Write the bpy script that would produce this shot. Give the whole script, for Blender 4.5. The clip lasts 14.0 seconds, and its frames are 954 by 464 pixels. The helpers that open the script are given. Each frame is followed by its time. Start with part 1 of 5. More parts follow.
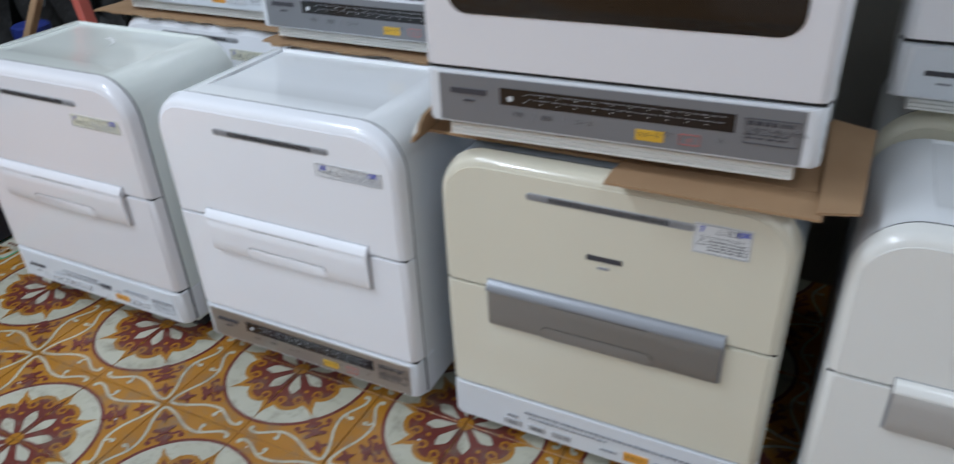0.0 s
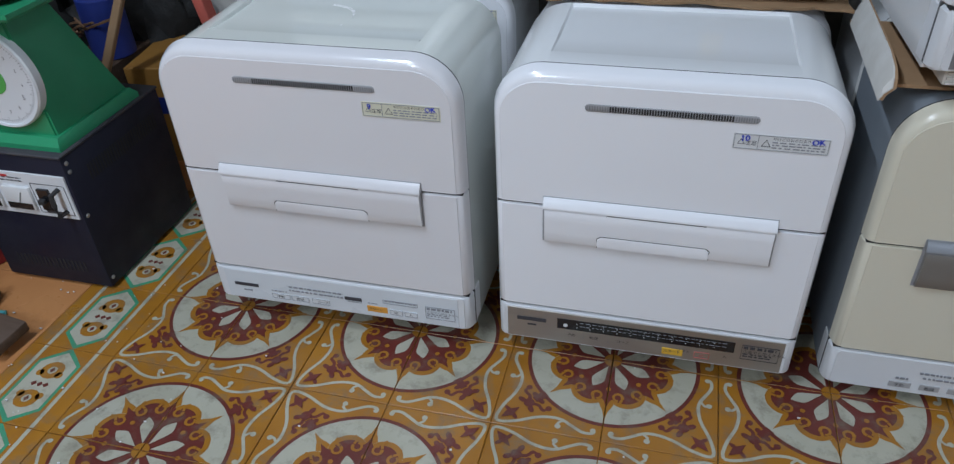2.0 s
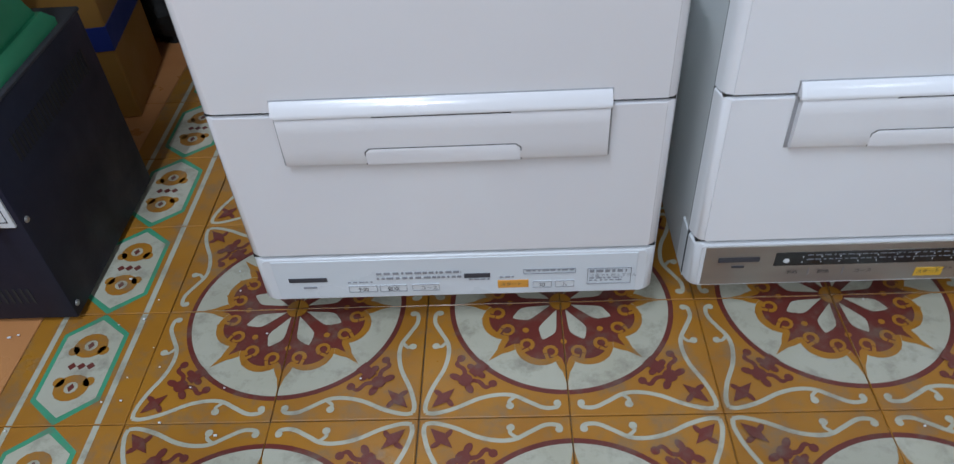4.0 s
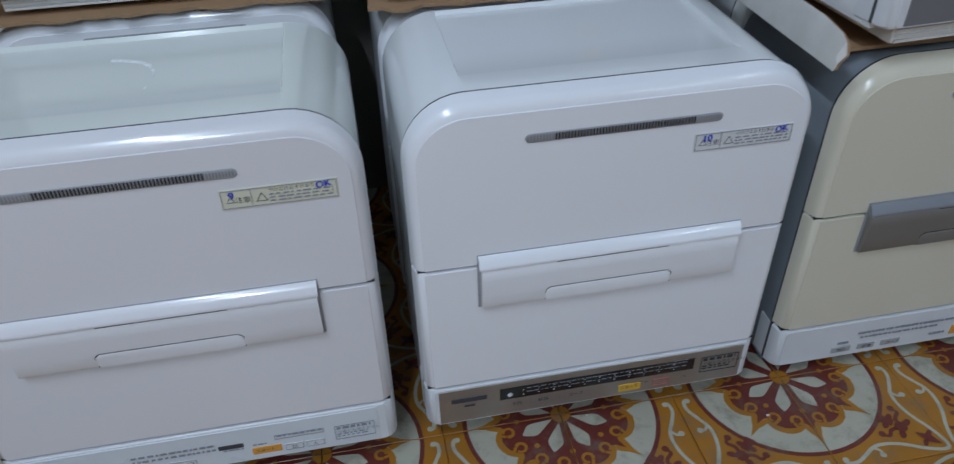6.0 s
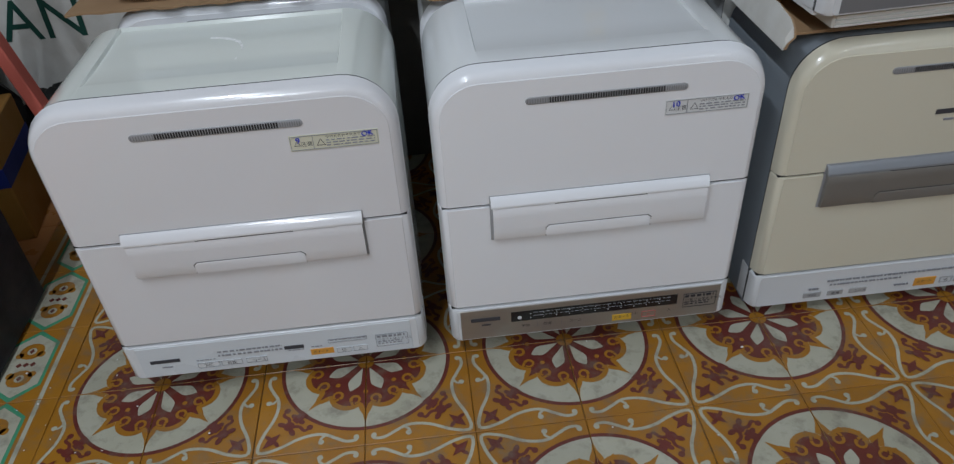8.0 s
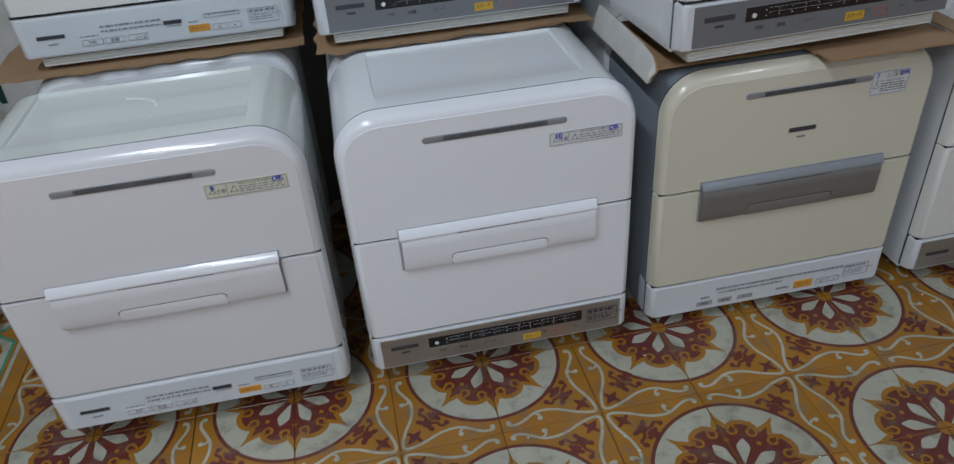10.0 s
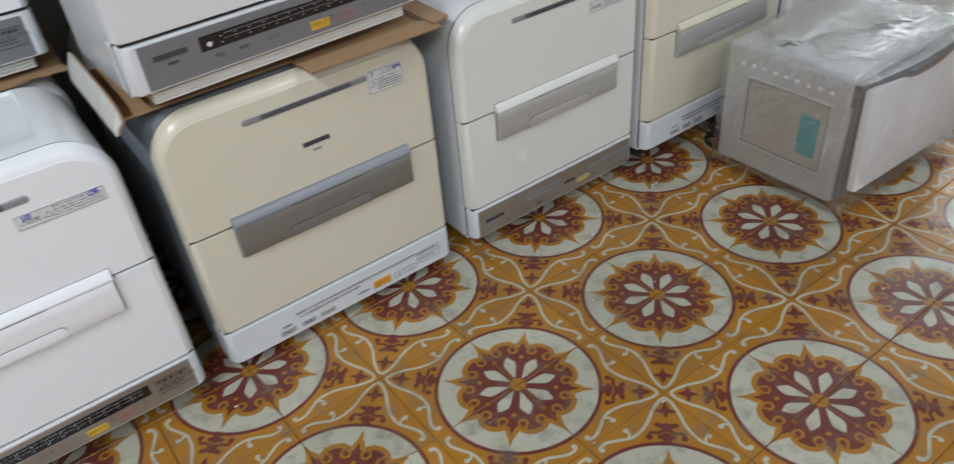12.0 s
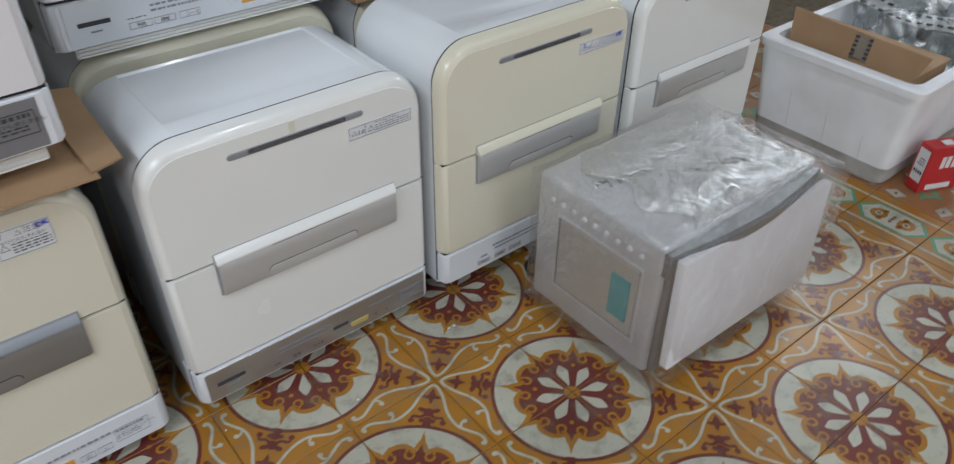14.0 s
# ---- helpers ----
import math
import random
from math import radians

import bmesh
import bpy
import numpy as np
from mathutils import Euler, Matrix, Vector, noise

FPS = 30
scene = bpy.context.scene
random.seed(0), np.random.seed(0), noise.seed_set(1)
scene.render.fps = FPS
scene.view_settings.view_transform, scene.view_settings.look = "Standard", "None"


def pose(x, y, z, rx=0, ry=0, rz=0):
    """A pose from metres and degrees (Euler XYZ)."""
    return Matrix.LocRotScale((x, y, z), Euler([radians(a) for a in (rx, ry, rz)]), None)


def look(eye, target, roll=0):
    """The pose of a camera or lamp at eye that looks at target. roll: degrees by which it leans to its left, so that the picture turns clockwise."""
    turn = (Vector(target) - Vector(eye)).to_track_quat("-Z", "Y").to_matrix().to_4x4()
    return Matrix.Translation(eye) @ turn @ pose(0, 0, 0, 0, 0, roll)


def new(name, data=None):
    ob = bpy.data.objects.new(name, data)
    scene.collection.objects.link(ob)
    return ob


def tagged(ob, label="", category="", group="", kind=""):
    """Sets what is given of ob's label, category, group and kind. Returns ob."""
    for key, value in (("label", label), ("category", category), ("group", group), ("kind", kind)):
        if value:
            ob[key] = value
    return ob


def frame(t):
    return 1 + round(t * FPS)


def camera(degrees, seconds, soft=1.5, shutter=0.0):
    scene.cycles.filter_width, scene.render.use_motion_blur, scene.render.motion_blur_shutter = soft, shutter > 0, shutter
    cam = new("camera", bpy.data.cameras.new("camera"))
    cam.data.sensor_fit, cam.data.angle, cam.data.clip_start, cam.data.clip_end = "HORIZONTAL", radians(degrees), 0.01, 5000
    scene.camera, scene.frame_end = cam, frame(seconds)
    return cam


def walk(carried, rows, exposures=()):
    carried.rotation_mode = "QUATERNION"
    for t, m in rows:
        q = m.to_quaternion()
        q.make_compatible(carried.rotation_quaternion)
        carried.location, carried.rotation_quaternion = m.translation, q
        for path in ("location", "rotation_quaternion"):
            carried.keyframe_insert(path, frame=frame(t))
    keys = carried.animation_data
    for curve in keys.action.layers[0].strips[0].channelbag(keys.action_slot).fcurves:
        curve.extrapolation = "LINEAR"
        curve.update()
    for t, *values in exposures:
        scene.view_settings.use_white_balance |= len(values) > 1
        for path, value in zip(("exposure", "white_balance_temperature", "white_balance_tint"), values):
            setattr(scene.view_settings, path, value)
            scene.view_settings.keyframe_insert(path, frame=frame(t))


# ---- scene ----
cam = camera(64.1, 14.0, soft=1.25, shutter=0.33)
PATH = [
    (0, (-0.258, -0.547, 1.09), (-1.056, 0.973, 0.064), -2.7),
    (0.5, (-0.533, -0.623, 1.111), (-1.369, 0.796, -0.023), -3.4),
    (1, (-0.799, -0.57, 1.103), (-1.721, 0.812, -0.011), -10.1),
    (1.5, (-0.988, -0.599, 1.08), (-1.695, 0.881, -0.064), -4.8),
    (2, (-1.148, -0.689, 1.097), (-1.601, 0.867, -0.074), -3.0),
    (2.5, (-1.259, -0.653, 1.058), (-1.635, 0.898, -0.148), -1.1),
    (2.7, (-1.316, -0.587, 1.04), (-1.726, 0.933, -0.194), -4.0),
    (4.8, (-1.755, -0.363, 0.802), (-1.689, 1.1, -0.559), -1.7),
    (5, (-1.707, -0.374, 0.85), (-1.626, 1.096, -0.504), -1.3),
    (5.5, (-1.584, -0.391, 0.954), (-1.406, 1.107, -0.358), -0.3),
    (6, (-1.474, -0.411, 1.025), (-1.201, 1.167, -0.173), -1.7),
    (6.5, (-1.4, -0.435, 1.054), (-1.183, 1.113, -0.194), -2.7),
    (7, (-1.372, -0.475, 1.059), (-1.344, 1.135, -0.126), -4.5),
    (7.5, (-1.416, -0.556, 1.095), (-1.327, 1.001, -0.157), -3.7),
    (7.7, (-1.428, -0.611, 1.106), (-1.341, 0.957, -0.132), -4.0),
    (9.8, (-1.398, -0.775, 1.156), (-1.111, 0.826, -0.008), -2.3),
    (10, (-1.375, -0.783, 1.156), (-1.118, 0.848, 0.028), -4.5),
    (10.5, (-1.323, -0.785, 1.159), (-0.973, 0.845, 0.054), -3.5),
    (11, (-1.214, -0.801, 1.154), (-0.681, 0.751, 0.01), -1.5),
    (11.5, (-1.086, -0.838, 1.158), (-0.401, 0.639, -0.004), -7.2),
    (12, (-1.01, -0.827, 1.154), (-0.123, 0.508, -0.042), -5.7),
    (12.5, (-0.876, -0.743, 1.172), (0.134, 0.509, -0.017), -4.1),
    (13, (-0.728, -0.664, 1.19), (0.362, 0.518, 0.001), -2.9),
    (13.5, (-0.565, -0.671, 1.195), (0.44, 0.54, -0.04), -2.4),
    (14, (-0.41, -0.682, 1.203), (0.593, 0.552, -0.009), 0.7),
]
EXPOSURES = [(0, 0.64, 6600, 10), (0.5, 0.38, 6850, 9), (1, 0.28, 6600, 10), (2, 0.28, 6420, 10), (5, 0.54, 6350, 10), (5.5, 0.22, 6150, 10), (6, -0.02, 6150, 9), (6.5, -0.03, 6560, 9), (7, 0.00, 6550, 10),
             (7.5, 0.00, 6950, 10), (10, -0.02, 6700, 9), (11, 0.06, 6950, 10), (11.5, 0.43, 7080, 11), (12, 0.68, 7180, 10), (12.5, 0.84, 7200, 10), (13, 0.72, 7150, 11), (14, 0.71, 6950, 11)]
walk(cam, [(t, look(eye, target, roll)) for t, eye, target, roll in PATH], EXPOSURES)

# ---- world and light ----
world = bpy.data.worlds.new("world")
scene.world = world
world.use_nodes = True
sky = world.node_tree.nodes.new("ShaderNodeTexSky")
sky.sky_type, sky.sun_disc, sky.sun_elevation, sky.sun_rotation = "NISHITA", False, radians(40), radians(200)
back = world.node_tree.nodes["Background"]
back.inputs["Strength"].default_value = 0.05
world.node_tree.links.new(sky.outputs[0], back.inputs["Color"])


def area_lamp(name, m, sx, sy, watts, colour):
    lamp = bpy.data.lights.new(name, "AREA")
    lamp.shape, lamp.size, lamp.size_y, lamp.energy, lamp.color = "RECTANGLE", sx, sy, watts, colour
    ob = new(name, lamp)
    ob.matrix_world = m
    return ob


DOOR_WATTS = 7.0
area_lamp("doorway_daylight", look((1.6, -3.36, 1.35), (0.6, 0.4, 0.6)), 2.3, 2.2, DOOR_WATTS, (0.74, 0.85, 1.0))
TUBES = [(-2.25, -0.75, 36), (-2.25, -2.6, 52), (0.6, -0.75, 6.5), (0.6, -2.6, 16.5), (2.3, -1.5, 5)]
area_lamp("window_daylight", look((3.27, 0.85, 1.75), (1.2, 0.3, 0.6)), 1.1, 1.1, 15.0, (0.80, 0.90, 1.0))
for tx, ty, watts in TUBES:
    area_lamp("tube_light", look((tx, ty, 2.80), (tx, ty, 0)), 0.05, 1.15, watts, (0.74, 0.85, 1.0))


# ---- materials ----
def material(name, colour, rough=0.5, metal=0.0, other=None, spread=0.5, scale=6.0, fine=90.0, bump=0.05, depth=0.002, coat=0.0, island=0.0, stretch=None):
    """A Principled material with two scales of variation and a fine relief."""
    m = bpy.data.materials.new(name)
    m.use_nodes = True
    nt = m.node_tree
    n, l = nt.nodes, nt.links
    p = n["Principled BSDF"]
    p.inputs["Metallic"].default_value = metal
    p.inputs["Coat Weight"].default_value = coat
    p.inputs["Coat Roughness"].default_value = 0.05
    geo = n.new("ShaderNodeNewGeometry")
    place = geo.outputs["Position"]
    if stretch:
        mp = n.new("ShaderNodeMapping")
        mp.inputs["Scale"].default_value = stretch
        l.new(place, mp.inputs["Vector"])
        place = mp.outputs[0]
    big = n.new("ShaderNodeTexNoise")
    big.inputs["Scale"].default_value, big.inputs["Detail"].default_value = scale, 6.0
    l.new(place, big.inputs["Vector"])
    small = n.new("ShaderNodeTexNoise")
    small.inputs["Scale"].default_value, small.inputs["Detail"].default_value = fine, 3.0
    l.new(place, small.inputs["Vector"])
    ramp = n.new("ShaderNodeMapRange")
    ramp.inputs["From Min"].default_value, ramp.inputs["From Max"].default_value = 0.38, 0.72
    ramp.inputs["To Max"].default_value = spread
    l.new(big.outputs["Fac"], ramp.inputs["Value"])
    mix = n.new("ShaderNodeMix")
    mix.data_type = "RGBA"
    other = other or tuple(c * 0.8 for c in colour)
    mix.inputs["A"].default_value, mix.inputs["B"].default_value = (*colour, 1), (*other, 1)
    l.new(ramp.outputs[0], mix.inputs["Factor"])
    out = mix.outputs["Result"]
    if island:
        info = n.new("ShaderNodeObjectInfo")
        val = n.new("ShaderNodeMapRange")
        val.inputs["To Min"].default_value, val.inputs["To Max"].default_value = 1 - island, 1 + island
        l.new(info.outputs["Random"], val.inputs["Value"])
        hsv = n.new("ShaderNodeHueSaturation")
        l.new(val.outputs[0], hsv.inputs["Value"])
        l.new(out, hsv.inputs["Color"])
        out = hsv.outputs[0]
    l.new(out, p.inputs["Base Color"])
    rr = n.new("ShaderNodeMapRange")
    rr.inputs["From Min"].default_value, rr.inputs["From Max"].default_value = 0.3, 0.7
    rr.inputs["To Min"].default_value, rr.inputs["To Max"].default_value = rough * 0.8, min(1.0, rough * 1.25)
    l.new(big.outputs["Fac"], rr.inputs["Value"])
    l.new(rr.outputs[0], p.inputs["Roughness"])
    if bump:
        b = n.new("ShaderNodeBump")
        b.inputs["Strength"].default_value, b.inputs["Distance"].default_value = bump, depth
        l.new(small.outputs["Fac"], b.inputs["Height"])
        l.new(b.outputs[0], p.inputs["Normal"])
    return m


def cement(name, colour, other):
    """Worn encaustic cement: mottled pigment, greyed by dirt in patches, with a dull polish."""
    m = material(name, colour, 0.34, other=other, spread=0.75, scale=9.0, fine=160.0, bump=0.12, depth=0.0015, island=0.09)
    nt = m.node_tree
    n, l = nt.nodes, nt.links
    p = n["Principled BSDF"]
    source = p.inputs["Base Color"].links[0].from_socket
    geo = n.new("ShaderNodeNewGeometry")
    dirt = n.new("ShaderNodeTexNoise")
    dirt.inputs["Scale"].default_value, dirt.inputs["Detail"].default_value, dirt.inputs["Roughness"].default_value = 22.0, 9.0, 0.68
    l.new(geo.outputs["Position"], dirt.inputs["Vector"])
    cut = n.new("ShaderNodeMapRange")
    cut.inputs["From Min"].default_value, cut.inputs["From Max"].default_value, cut.inputs["To Max"].default_value = 0.50, 0.72, 0.7
    l.new(dirt.outputs["Fac"], cut.inputs["Value"])
    mix = n.new("ShaderNodeMix")
    mix.data_type = "RGBA"
    mix.inputs["B"].default_value = (0.15, 0.13, 0.10, 1)
    l.new(cut.outputs[0], mix.inputs["Factor"])
    l.new(source, mix.inputs["A"])
    l.new(mix.outputs["Result"], p.inputs["Base Color"])
    return m


def film_material(name, gloss, rough, bumps, tint=(1, 1, 1), freq=55.0, turn=0.5, stretch=None):
    """Thin clear plastic: mostly see-through, with crinkled highlights."""
    m = bpy.data.materials.new(name)
    m.use_nodes = True
    nt = m.node_tree
    n, l = nt.nodes, nt.links
    n.remove(n["Principled BSDF"])
    clear, shine, mix = n.new("ShaderNodeBsdfTransparent"), n.new("ShaderNodeBsdfGlossy"), n.new("ShaderNodeMixShader")
    clear.inputs["Color"].default_value = (*tint, 1)
    shine.inputs["Color"].default_value, shine.inputs["Roughness"].default_value = (0.95, 0.96, 0.97, 1), rough
    geo, mp, noise_a = n.new("ShaderNodeNewGeometry"), n.new("ShaderNodeMapping"), n.new("ShaderNodeTexNoise")
    mp.inputs["Scale"].default_value = (1.0, 0.35, 0.6)
    mp.inputs["Rotation"].default_value = (0.0, 0.0, turn)
    if stretch:
        mp.inputs["Scale"].default_value = stretch
    noise_a.inputs["Scale"].default_value, noise_a.inputs["Detail"].default_value, noise_a.inputs["Distortion"].default_value = freq, 5.0, 1.2
    l.new(geo.outputs["Position"], mp.inputs["Vector"])
    l.new(mp.outputs[0], noise_a.inputs["Vector"])
    b = n.new("ShaderNodeBump")
    b.inputs["Strength"].default_value, b.inputs["Distance"].default_value = bumps, 0.012
    l.new(noise_a.outputs["Fac"], b.inputs["Height"])
    l.new(b.outputs[0], shine.inputs["Normal"])
    mix.inputs["Fac"].default_value = gloss
    l.new(clear.outputs[0], mix.inputs[1])
    l.new(shine.outputs[0], mix.inputs[2])
    l.new(mix.outputs[0], n["Material Output"].inputs["Surface"])
    return m


WHITE = material("white_plastic", (0.845, 0.857, 0.893), 0.19, other=(0.825, 0.837, 0.87), scale=3.0, bump=0.006, coat=0.5)
SHELL = material("shell_plastic", (0.83, 0.85, 0.865), 0.21, other=(0.77, 0.79, 0.79), scale=6.0, bump=0.012, coat=0.4)
TOPSHELL = material("aged_shell_plastic", (0.70, 0.735, 0.70), 0.16, other=(0.64, 0.675, 0.635), scale=3.0, bump=0.008, coat=0.5)
AGEDWHITE = material("aged_white_plastic", (0.735, 0.73, 0.755), 0.19, other=(0.715, 0.71, 0.73), scale=3.0, bump=0.006, coat=0.5)
GREYSHELL = material("grey_shell_plastic", (0.24, 0.275, 0.31), 0.4, other=(0.20, 0.225, 0.255), scale=5.0, bump=0.04)
PALECREAM = material("pale_cream_plastic", (0.695, 0.660, 0.540), 0.2, other=(0.67, 0.63, 0.505), scale=3.0, bump=0.006, coat=0.5)
CREAM = material("cream_plastic", (0.74, 0.70, 0.565), 0.2, other=(0.71, 0.665, 0.51), scale=3.0, bump=0.006, coat=0.5)
IVORY = material("ivory_plastic", (0.785, 0.785, 0.755), 0.22, other=(0.75, 0.745, 0.70), scale=3.5, bump=0.006, coat=0.5)
PANELWHITE = material("panel_white", (0.70, 0.72, 0.75), 0.33, other=(0.63, 0.65, 0.66), scale=5.0, bump=0.02)
FILMWHITE = material("panel_film_white", (0.66, 0.70, 0.74), 0.3, other=(0.60, 0.64, 0.68), scale=6.0, bump=0.0)
SILVER = material("panel_silver", (0.40, 0.375, 0.345), 0.36, 0.75, other=(0.36, 0.335, 0.31), scale=7.0, fine=300.0, bump=0.05, depth=0.0006, stretch=(1, 1, 6))
COOLSILVER = material("panel_cool_silver", (0.215, 0.222, 0.238), 0.38, 0.25, other=(0.195, 0.20, 0.215), scale=7.0, fine=300.0, bump=0.05, depth=0.0006)
BARSILVER = material("bar_silver_paint", (0.27, 0.285, 0.31), 0.42, 0.35, other=(0.30, 0.31, 0.335), scale=6.0, fine=400.0, bump=0.04, depth=0.0005)
METALHANDLE = material("dark_silver_paint", (0.27, 0.262, 0.25), 0.36, 0.5, other=(0.24, 0.232, 0.22), scale=6.0, fine=400.0, bump=0.04, depth=0.0005)
LIGHTHANDLE = material("light_silver_paint", (0.55, 0.545, 0.53), 0.36, 0.35, other=(0.50, 0.49, 0.47), scale=6.0, fine=400.0, bump=0.04, depth=0.0005)
GASKET = material("door_gasket_rubber", (0.07, 0.072, 0.078), 0.7, bump=0.0)
# Near-black that paints the shade inside gaps, slots and grooves.
DARK = material("gap_shade", (0.02, 0.02, 0.022), 0.7, bump=0.0)
BLINDSLOT = material("vent_blind_slot", (0.20, 0.20, 0.21), 0.6, bump=0.0)
VENTGREY = material("vent_grey", (0.33, 0.335, 0.35), 0.5, bump=0.02)
BLACKGLOSS = material("black_display", (0.012, 0.012, 0.014), 0.16, bump=0.0, other=(0.02, 0.02, 0.022))
SMOKE = material("smoked_window", (0.014, 0.012, 0.011), 0.09, bump=0.0, other=(0.02, 0.017, 0.016))
INK = material("print_dark", (0.05, 0.05, 0.06), 0.6, bump=0.0)
INKMID = material("print_mid", (0.13, 0.13, 0.14), 0.6, bump=0.0)
INKGREY = material("print_grey", (0.27, 0.28, 0.31), 0.6, bump=0.0)
PRINTWHITE = material("print_white", (0.7, 0.72, 0.74), 0.6, bump=0.0)
PENBLUE = material("pen_blue", (0.03, 0.06, 0.55), 0.5, bump=0.0)
ORANGE = material("button_orange", (0.72, 0.33, 0.05), 0.45, bump=0.0)
YELLOW = material("button_yellow", (0.68, 0.40, 0.04), 0.45, bump=0.0)
PALEYELLOW = material("button_pale_yellow", (0.50, 0.40, 0.13), 0.45, bump=0.0)
REDLINE = material("button_red_line", (0.55, 0.16, 0.15), 0.5, bump=0.0)
BUTTONGREY = material("button_grey", (0.42, 0.42, 0.43), 0.45, bump=0.0)
STICKER = material("sticker_cream", (0.67, 0.66, 0.53), 0.5, other=(0.6, 0.58, 0.45), scale=20.0, bump=0.02)
STICKERWHITE = material("sticker_white", (0.70, 0.71, 0.715), 0.45, other=(0.64, 0.65, 0.655), scale=20.0, bump=0.02)
RUBBER = material("black_rubber", (0.025, 0.025, 0.027), 0.7, bump=0.1)
CARD = material("cardboard", (0.37, 0.23, 0.125), 0.85, other=(0.29, 0.17, 0.09), scale=9.0, fine=220.0, bump=0.2, depth=0.001)
CARDWHITE = material("coated_cardboard", (0.66, 0.65, 0.62), 0.7, other=(0.45, 0.42, 0.37), scale=14.0, fine=120.0, bump=0.2, depth=0.001)
GREEN = material("scale_green", (0.025, 0.29, 0.135), 0.38, other=(0.018, 0.21, 0.10), scale=9.0, bump=0.12, coat=0.15)
NAVY = material("navy_metal", (0.005, 0.007, 0.024), 0.6, other=(0.008, 0.009, 0.018), scale=12.0, fine=150.0, bump=0.1)
DUSTYTOP = material("dusty_navy", (0.035, 0.036, 0.048), 0.75, other=(0.10, 0.095, 0.09), scale=25.0, fine=200.0, bump=0.2)
STEEL = material("zinc_steel", (0.5, 0.5, 0.5), 0.35, 0.9, bump=0.05)
DIALFACE = material("dial_face", (0.72, 0.74, 0.77), 0.4, other=(0.66, 0.68, 0.70), bump=0.0)
GREENLIGHT = material("dial_green", (0.10, 0.42, 0.09), 0.5, bump=0.0)
DULLRED = material("dull_red_card", (0.24, 0.018, 0.02), 0.6, other=(0.16, 0.012, 0.014), bump=0.05)
RED = material("red_print", (0.52, 0.025, 0.03), 0.4, other=(0.42, 0.02, 0.025), bump=0.02)
WOOD = material("dark_wood", (0.10, 0.062, 0.042), 0.7, other=(0.06, 0.04, 0.03), scale=14.0, fine=120.0, bump=0.35, depth=0.003, stretch=(1, 6, 6))
RUSTWOOD = material("brown_wood", (0.17, 0.09, 0.045), 0.65, other=(0.09, 0.05, 0.03), scale=12.0, bump=0.3, depth=0.003, stretch=(6, 1, 6))
FOAM = material("white_foam", (0.82, 0.82, 0.84), 0.75, other=(0.66, 0.67, 0.69), scale=7.0, fine=320.0, bump=0.35, depth=0.002)
SCRATCH = material("scratched_foam", (0.42, 0.41, 0.39), 0.9, bump=0.1)
FOAMDIRTY = material("grubby_foam", (0.85, 0.86, 0.88), 0.75, other=(0.56, 0.54, 0.51), spread=0.35, scale=7.5, fine=320.0, bump=0.35, depth=0.002)
OVENGREY = material("oven_silver", (0.60, 0.605, 0.615), 0.42, 0.3, other=(0.42, 0.425, 0.435), scale=6.0, fine=250.0, bump=0.06, depth=0.0006)
WARMGREY = material("warm_grey_panel", (0.50, 0.48, 0.44), 0.4, 0.2, other=(0.44, 0.42, 0.385), scale=6.0, bump=0.04)
OVENDARK = material("oven_dark_trim", (0.16, 0.165, 0.175), 0.4, 0.3, bump=0.03)
TEAL = material("teal_sticker", (0.045, 0.33, 0.36), 0.4, other=(0.10, 0.42, 0.44), scale=30.0, bump=0.0)
WALLPAINT = material("wall_paint", (0.22, 0.21, 0.185), 0.85, other=(0.15, 0.14, 0.125), scale=3.0, fine=60.0, bump=0.2)
# Unseen ceiling, coloured dark so that less light bounces into the gaps.
CEILPAINT = material("ceiling_paint", (0.20, 0.20, 0.19), 0.9, scale=2.0, bump=0.1)
GROUT = material("grout", (0.13, 0.10, 0.065), 0.9, other=(0.06, 0.048, 0.035), scale=30.0, bump=0.4)
OCHRE = cement("tile_ochre", (0.365, 0.160, 0.018), (0.285, 0.114, 0.012))
TERRA = cement("tile_maroon", (0.145, 0.030, 0.023), (0.10, 0.022, 0.018))
PALE = cement("tile_pale", (0.435, 0.425, 0.345), (0.36, 0.345, 0.26))
TGREEN = cement("tile_green", (0.055, 0.30, 0.17), (0.05, 0.22, 0.12))
TBROWN = cement("tile_brown", (0.33, 0.15, 0.06), (0.24, 0.11, 0.05))
PLAINTILE = material("orange_floor_tile", (0.50, 0.225, 0.085), 0.3, other=(0.40, 0.15, 0.05), scale=8.0, fine=120.0, bump=0.08, island=0.06)
LAYEREDFILM = film_material("layered_film", 0.62, 0.05, 0.9, freq=120.0, turn=0.16, stretch=(2.2, 0.22, 1.0))
CLEARFILM = film_material("stretch_film", 0.26, 0.06, 1.0, freq=75.0, turn=0.1, stretch=(1.3, 0.42, 0.25))
CLEARPLASTIC = film_material("clear_plastic", 0.15, 0.2, 0.4, (0.86, 0.88, 0.88))
SIGNGREEN = material("sign_green", (0.006, 0.06, 0.045), 0.5, bump=0.0)
BLUEBOX = material("blue_card", (0.012, 0.03, 0.20), 0.6, bump=0.05)
ORANGECARD = material("orange_card", (0.33, 0.16, 0.03), 0.7, other=(0.24, 0.11, 0.02), bump=0.05)
PINKRED = material("faded_red", (0.55, 0.12, 0.09), 0.6, bump=0.05)
